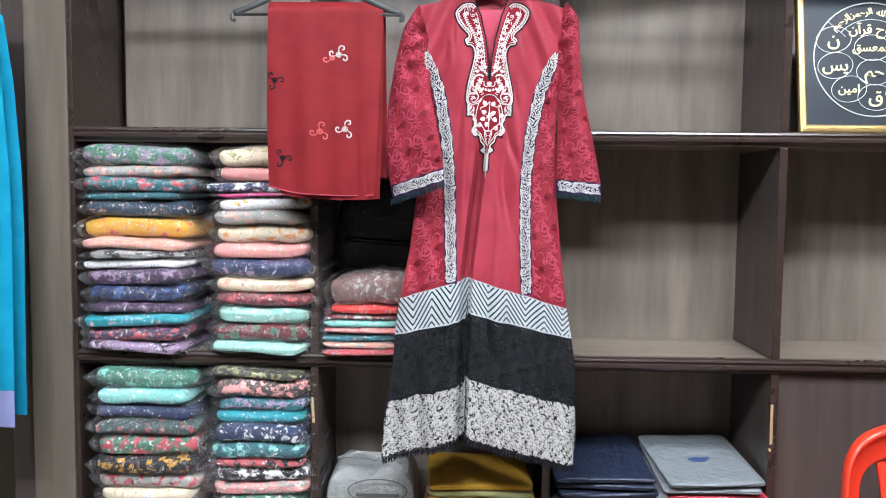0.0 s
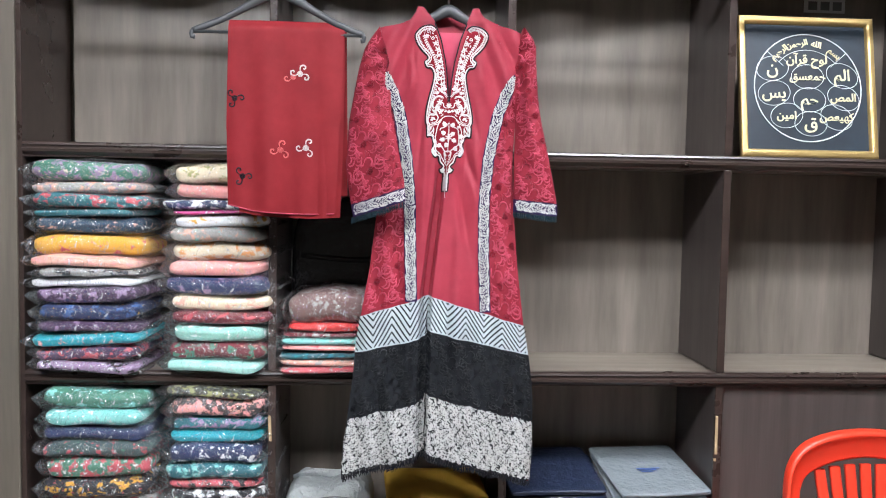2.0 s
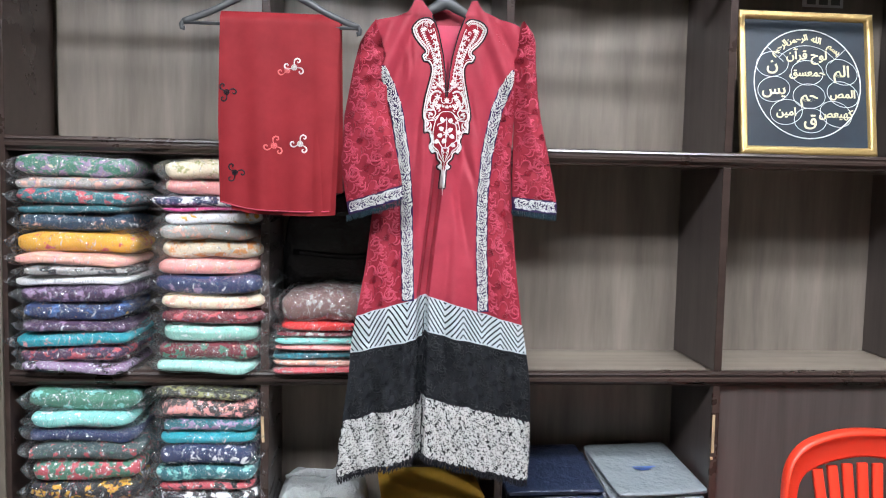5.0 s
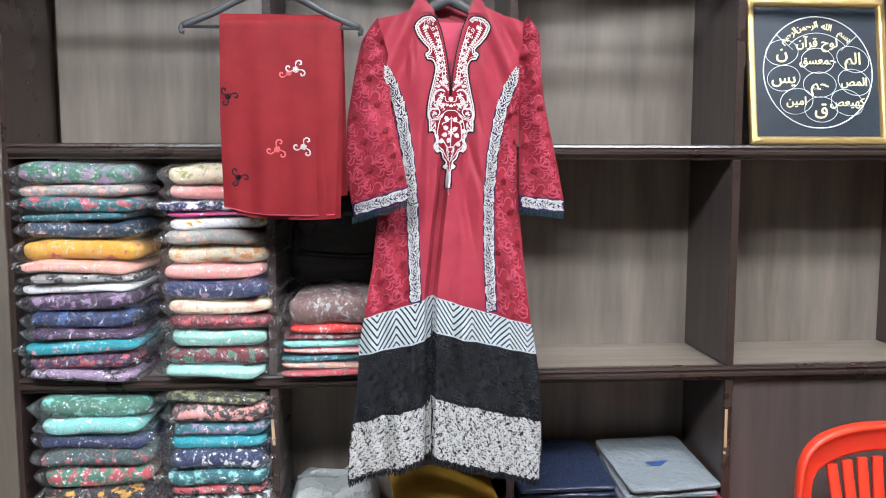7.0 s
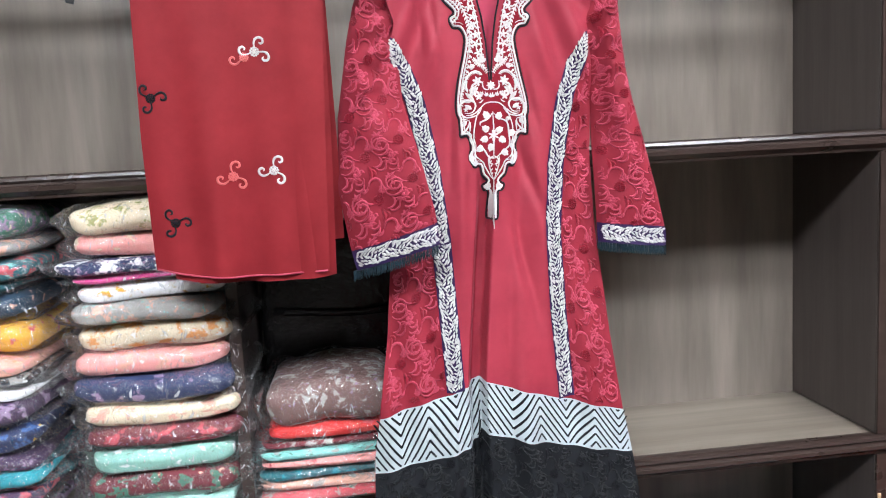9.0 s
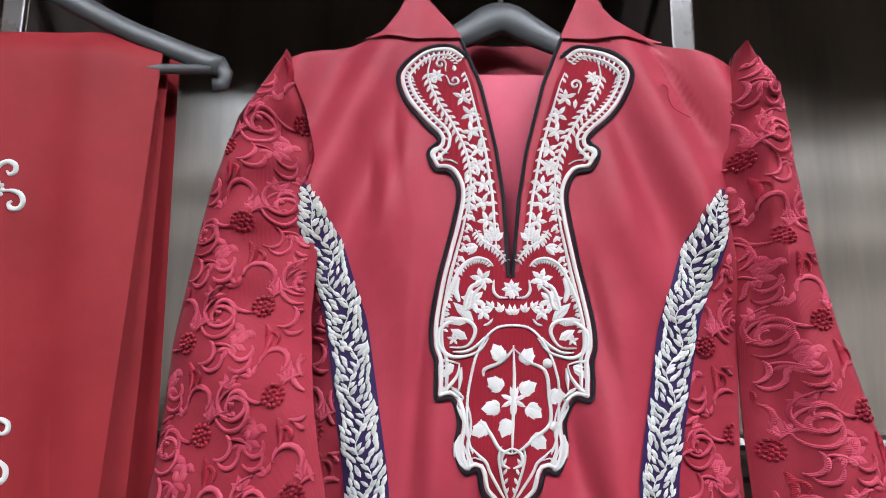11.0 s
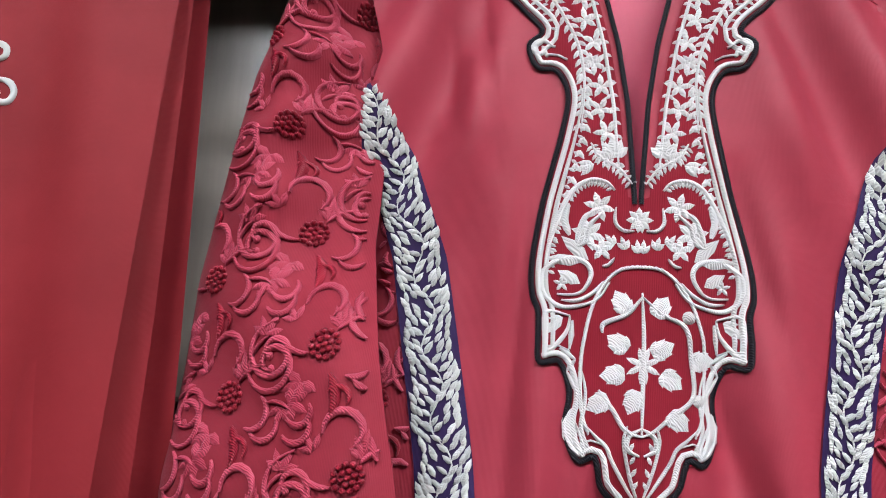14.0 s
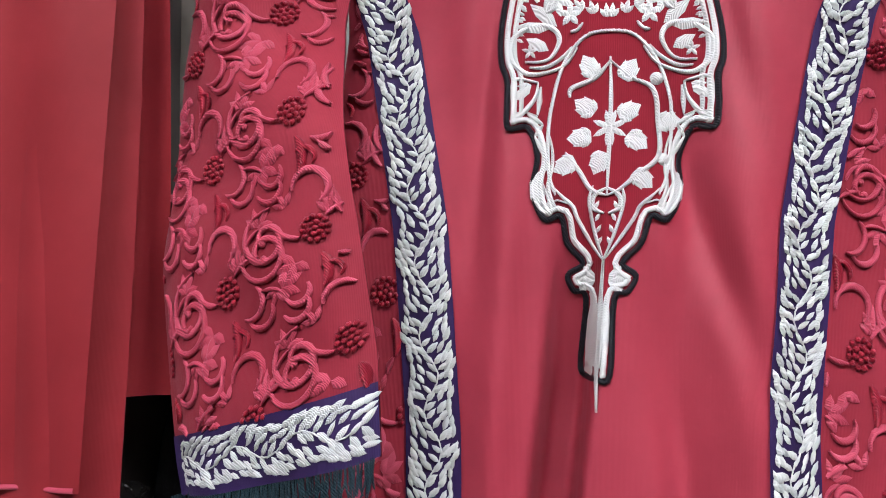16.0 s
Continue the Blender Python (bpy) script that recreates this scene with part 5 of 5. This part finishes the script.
# ---- lower right cupboard front ----
part("cupboard_front", box(0.762, 1.305, FRONT + 0.012, FRONT + 0.028, 0.345, 0.872, 0.002), WOOD_SIDE, shelving, "plain dark laminate cupboard front")
CHIP = mat("bare_chipboard", (0.42, 0.3, 0.17), 0.85)
bump(CHIP, noise_tex(CHIP, coords(CHIP), 300, 4), 0.6, 0.001)
for i, (x, z0, z1) in enumerate(((0.744, 0.745, 0.80), (0.7455, 0.70, 0.752), (-0.389, 0.735, 0.80), (0.7435, 0.682, 0.69))):
    b = box(x - 0.0035, x + 0.0035, FRONT - 0.0052, FRONT - 0.003, z0, z1, 0.0009, 1)
    for v in b.verts:
        v.co.x += 0.0022 * math.sin(v.co.z * 240 + i)
    part("worn_edge", b, CHIP, shelving, "chipped edge showing bare board")

# ---- red plastic chair ----
PLASTIC = mat("red_orange_plastic", (0.72, 0.045, 0.02), 0.32)
bump(PLASTIC, noise_tex(PLASTIC, coords(PLASTIC), 120, 4), 0.06, 0.001)
chair = thing("plastic_chair", "red orange moulded plastic chair with a slatted back", "chair", at=(1.035, 1.60, 0))


def arch(t, r=1.0):
    return (-0.205 * r * math.cos(t), 0.77 - 0.04 + 0.0 + 0.085 * math.sin(t) * r)


# back hoop: a flat moulded band with a rounded rim
vs, fs = [], []
outer_pts = [(-0.205, 0.42), (-0.212, 0.55), (-0.210, 0.66), (-0.196, 0.735), (-0.155, 0.782), (-0.08, 0.806), (0, 0.813)]
inner_pts = [(-0.165, 0.42), (-0.172, 0.55), (-0.172, 0.655), (-0.155, 0.705), (-0.115, 0.728), (-0.06, 0.742), (0, 0.748)]
op = smoothpath(outer_pts + [(-a, b) for a, b in outer_pts[-2::-1]], 6)
ip = smoothpath(inner_pts + [(-a, b) for a, b in inner_pts[-2::-1]], 6)


def chair_y(z):
    return -0.05 + 0.22 * (z - 0.42) - 0.12 * (z - 0.42) ** 2


for (ox, oz), (ix, iz) in zip(op, ip):
    dx, dz = ix - ox, iz - oz
    for k, dy in ((-0.02, 0.010), (0.0, -0.006), (0.08, -0.016), (0.2, -0.012), (0.28, -0.004), (0.9, -0.001), (1.0, 0.003), (1.0, 0.018), (0.5, 0.014), (0.1, 0.020)):
        zz = oz + dz * k
        vs.append((ox + dx * k, chair_y(zz) + dy + 0.35 * (ox + dx * k) ** 2 * -1, zz))
n = 10
for i in range(len(op) - 1):
    for k in range(n):
        fs.append((i * n + k, i * n + (k + 1) % n, (i + 1) * n + (k + 1) % n, (i + 1) * n + k))
mesh_ob("back_hoop", vs, fs, PLASTIC, chair, "", True)
for i in range(7):
    x = -0.114 + 0.038 * i
    pts = [(x * (0.72 + 0.28 * t) , chair_y(0.44 + 0.30 * t) - 0.35 * x * x + 0.006, 0.44 + (0.292 - 0.20 * x * x * 4) * t) for t in np.linspace(0, 1, 8)]
    b = bmesh.new()
    rows = [[b.verts.new((px + s, py + q, pz)) for s, q in ((-0.0125, -0.002), (-0.009, -0.005), (0.009, -0.005), (0.0125, -0.002), (0.0125, 0.006), (-0.0125, 0.006))] for px, py, pz in pts]
    for A, B in zip(rows, rows[1:]):
        for k in range(6):
            b.faces.new((A[k], A[(k + 1) % 6], B[(k + 1) % 6], B[k]))
    part("back_slat", b, PLASTIC, chair, "", True)
b = box(-0.21, 0.21, -0.46, -0.03, 0.405, 0.43, 0.012, 3)
part("seat", b, PLASTIC, chair, "", True)
for sx in (-1, 1):
    part("back_leg", tube([(sx * 0.2, -0.04, 0.43), (sx * 0.225, 0.06, 0.0)], [0.024, 0.02], 10), PLASTIC, chair, "", True)
    part("front_leg", tube([(sx * 0.195, -0.43, 0.42), (sx * 0.225, -0.46, 0.0)], [0.024, 0.02], 10), PLASTIC, chair, "", True)

# ---- framed calligraphy ----
GILT = mat("gilt_frame", (0.58, 0.41, 0.17), 0.35, 0.75)
bump(GILT, noise_tex(GILT, coords(GILT), 130, 6), 0.5, 0.003)
SLATE = mat("blue_black_velvet", (0.008, 0.014, 0.024), 0.5)
join(SLATE, ramp(SLATE, noise_tex(SLATE, coords(SLATE), 7, 5), [(0.3, (0.006, 0.010, 0.018)), (0.75, (0.016, 0.03, 0.046))]), bsdf(SLATE).inputs["Base Color"])
GOLDTHREAD = mat("pale_gold_lettering", (0.72, 0.66, 0.42), 0.45)
SILVERLINE = mat("silver_line", (0.7, 0.72, 0.72), 0.4)
picture = thing("framed_picture", "gilt framed dark calligraphy panel leaning on the shelf", "picture")
picture.matrix_basis = pose(0.974, 1.822, 1.4645, -9, 0.0, 0)
W, Hh = 0.362, 0.372
prof = [(0.0, 0.0), (0.0, -0.012), (0.004, -0.017), (0.009, -0.014), (0.013, -0.018), (0.018, -0.012), (0.021, -0.006), (0.021, 0.0)]
for nm, a, b, c, d in (("frame_rail", (-W / 2, 0), (W / 2, 0), (1, 1), (-1, 1)), ("frame_rail", (W / 2, Hh), (-W / 2, Hh), (-1, -1), (1, -1)),
                       ("frame_stile", (W / 2, 0), (W / 2, Hh), (-1, 1), (-1, -1)), ("frame_stile", (-W / 2, Hh), (-W / 2, 0), (1, -1), (1, 1))):
    m = 30
    vs, fs = [], []
    for i in range(m + 1):
        t = i / m
        for o, y in prof:
            p0 = (a[0] + c[0] * o, a[1] + c[1] * o)
            p1 = (b[0] + d[0] * o, b[1] + d[1] * o)
            k = 0.0012 * math.sin(i * 2.4) if 0.001 < o < 0.01 else 0
            vs.append((p0[0] + (p1[0] - p0[0]) * t, y - k, p0[1] + (p1[1] - p0[1]) * t))
    q = len(prof)
    for i in range(m):
        for k in range(q):
            fs.append((i * q + k, i * q + (k + 1) % q, (i + 1) * q + (k + 1) % q, (i + 1) * q + k))
    mesh_ob(nm, vs, fs, GILT, picture, "", True)
part("panel", box(-W / 2 + 0.018, W / 2 - 0.018, -0.006, 0.002, 0.018, Hh - 0.018), SLATE, picture, "blue black panel")
CX, CZ = 0.002, 0.184


def loop(x, z, rx, rz, r, a0=0.0, a1=2 * math.pi, rot=0.0, name="line"):
    full = a1 - a0 > 6.2
    n = 48
    pts = []
    for t in np.linspace(a0, a1, n, endpoint=not full):
        u, v = 1.13 * rx * math.cos(t), 1.13 * rz * math.sin(t)
        pts.append((CX + 1.13 * x + u * math.cos(rot) - v * math.sin(rot), -0.0075, CZ + 1.13 * z + u * math.sin(rot) + v * math.cos(rot)))
    return part(name, tube(pts, r, 6, closed=full), SILVERLINE, picture, "", True)


loop(0, 0, 0.126, 0.126, 0.0016, name="circle")
CELLS = [(-0.082, 0.044, "\uFEE5"), (0.0, 0.026, "\uFED6\uFEB4\uFECC\uFEE4\uFEA3"), (0.082, 0.030, "\uFEE2\uFEDF\uFE8D"), (-0.080, -0.014, "\uFEB2\uFEF3"), (0.003, -0.028, "\uFEE2\uFEA3"),
         (0.083, -0.022, "\uFEBA\uFEE4\uFEDF\uFE8D"), (-0.052, -0.066, "\uFEE6\uFEF4\uFEE3\uFE8D"), (0.004, -0.084, "\uFED5"), (0.065, -0.068, "\uFEBA\uFECC\uFEF4\uFEEC\uFEDB")]


def text(word, x, z, size, rot=0.0):
    c = bpy.data.curves.new("calligraphy", "FONT")
    c.body, c.size, c.align_x, c.align_y, c.extrude, c.offset = word, size * 0.9, "CENTER", "CENTER", 0.0012, 0.0004
    tmp = bpy.data.objects.new("calligraphy", c)
    scene.collection.objects.link(tmp)
    bpy.context.view_layer.update()
    me = bpy.data.meshes.new_from_object(tmp.evaluated_get(bpy.context.evaluated_depsgraph_get()))
    bpy.data.objects.remove(tmp)
    bpy.data.curves.remove(c)
    me.materials.clear()
    me.materials.append(GOLDTHREAD)
    ob = new("calligraphy", me)
    ob.parent = picture
    ob.matrix_basis = pose(CX + 1.13 * x, -0.0075, CZ + 1.13 * z, 90, -rot, 0)
    return ob


for x, z, word in CELLS:
    loop(x, z, 0.038, 0.0285, 0.0008, rot=-0.35 if x > 0.03 else (0.2 if x < -0.03 else 0), name="oval")
    text(word, x, z, 0.052 if len(word) < 2 else (0.046 if len(word) < 4 else 0.032))
text("\uFEDD\uFEEE\uFEDF \uFEE5\uFE81\uFEAE\uFED7"[::1].replace("\uFEDD\uFEEE\uFEDF", "\uFEE5\uFE81\uFEAE\uFED7").replace(" \uFEE5\uFE81\uFEAE\uFED7", " \uFEA1\uFEEE\uFEDF"), 0.0, 0.066, 0.036)
for k, word in enumerate(("\uFEE2\uFEF4\uFEA3\uFEAE\uFEDF\uFE8D", "\uFEE6\uFEE4\uFEA3\uFEAE\uFEDF\uFE8D", "\uFEEA\uFEE0\uFEDF\uFE8D", "\uFEE2\uFEB4\uFE91")):
    a = radians(128 - 25.5 * k)
    text(word, 0.105 * math.cos(a), 0.105 * math.sin(a), 0.024, math.degrees(a) - 90)
loop(0, 0, 0.089, 0.089, 0.0008, radians(42), radians(138), name="arc")
for a in (42, 138):
    c, s_ = math.cos(radians(a)), math.sin(radians(a))
    part("line", tube([(CX + 0.085 * c, -0.0075, CZ + 0.085 * s_), (CX + 0.142 * c, -0.0075, CZ + 0.142 * s_)], 0.0008, 6), SILVERLINE, picture, "", True)

# ---- blue suit beside the shelving ----
BLUE = cloth("azure_cotton", (0.0, 0.2, 0.34), (0.005, 0.26, 0.42), 800, 0.8)
YELLOW = cloth("yellow_cotton", (0.7, 0.5, 0.03), None, 800, 0.8)
BORDER = cloth("lilac_border", (0.2, 0.22, 0.4), None, 800, 0.7)
suit = thing("hanging_suit", "azure blue tunic with yellow scarf and lilac border on hanger", "suit")


def suit_f(x, z):
    return Vector((x, 1.60 + 0.012 * math.sin(40 * x + 3 * z) + 0.02 * ((x + 1.25) / 0.2) ** 2, z))


def suit_r(s):
    return tab(s, [0.75, 1.2, 1.35, 1.55, 1.72, 1.80], [-1.040, -1.040, -1.044, -1.056, -1.075, -1.19])


patch("tunic", suit_f, lambda s: -2.5 - suit_r(s), suit_r, 0.85, 1.80, 40, 50, BLUE, suit, "azure blue tunic")
patch("tunic_back", lambda x, z: suit_f(x, z) + Vector((0, 0.05, 0)), lambda s: -2.5 - suit_r(s), suit_r, 0.78, 1.80, 20, 30, BLUE, suit)
patch("border", suit_f, lambda s: -2.5 - suit_r(s), suit_r, 0.765, 0.85, 40, 8, BORDER, suit, "lilac woven border", None, 0.001)
patch("scarf", lambda x, z: suit_f(x, z) + Vector((0, -0.018, 0)), lambda s: -1.22, lambda s: tab(s, [0.85, 1.22, 1.23], [-1.078, -1.076, -1.076]), 0.85, 1.235, 20, 20, YELLOW, suit, "yellow scarf")
patch("scarf_border", lambda x, z: suit_f(x, z) + Vector((0, -0.02, 0)), lambda s: -1.22, lambda s: -1.073, 1.235, 1.275, 20, 4, BORDER, suit)
hanger(-1.25, 1.63, 1.81, 0.18, 0.06, "grey plastic clothes hanger inside the blue suit")

# small printed plate high in the right compartment
PLATE = mat("white_card", (0.6, 0.6, 0.6), 0.6)
plate = thing("card_sign", "small white card with dark printed shapes on the back panel", "sign", at=(1.13, BACK - 0.002, 1.93))
part("card", box(-0.06, 0.06, -0.002, 0.0, -0.035, 0.035), PLATE, plate)
for k in range(3):
    part("printed_shape", box(-0.048 + 0.036 * k, -0.022 + 0.036 * k, -0.0032, -0.002, -0.028, -0.004), INK2, plate)
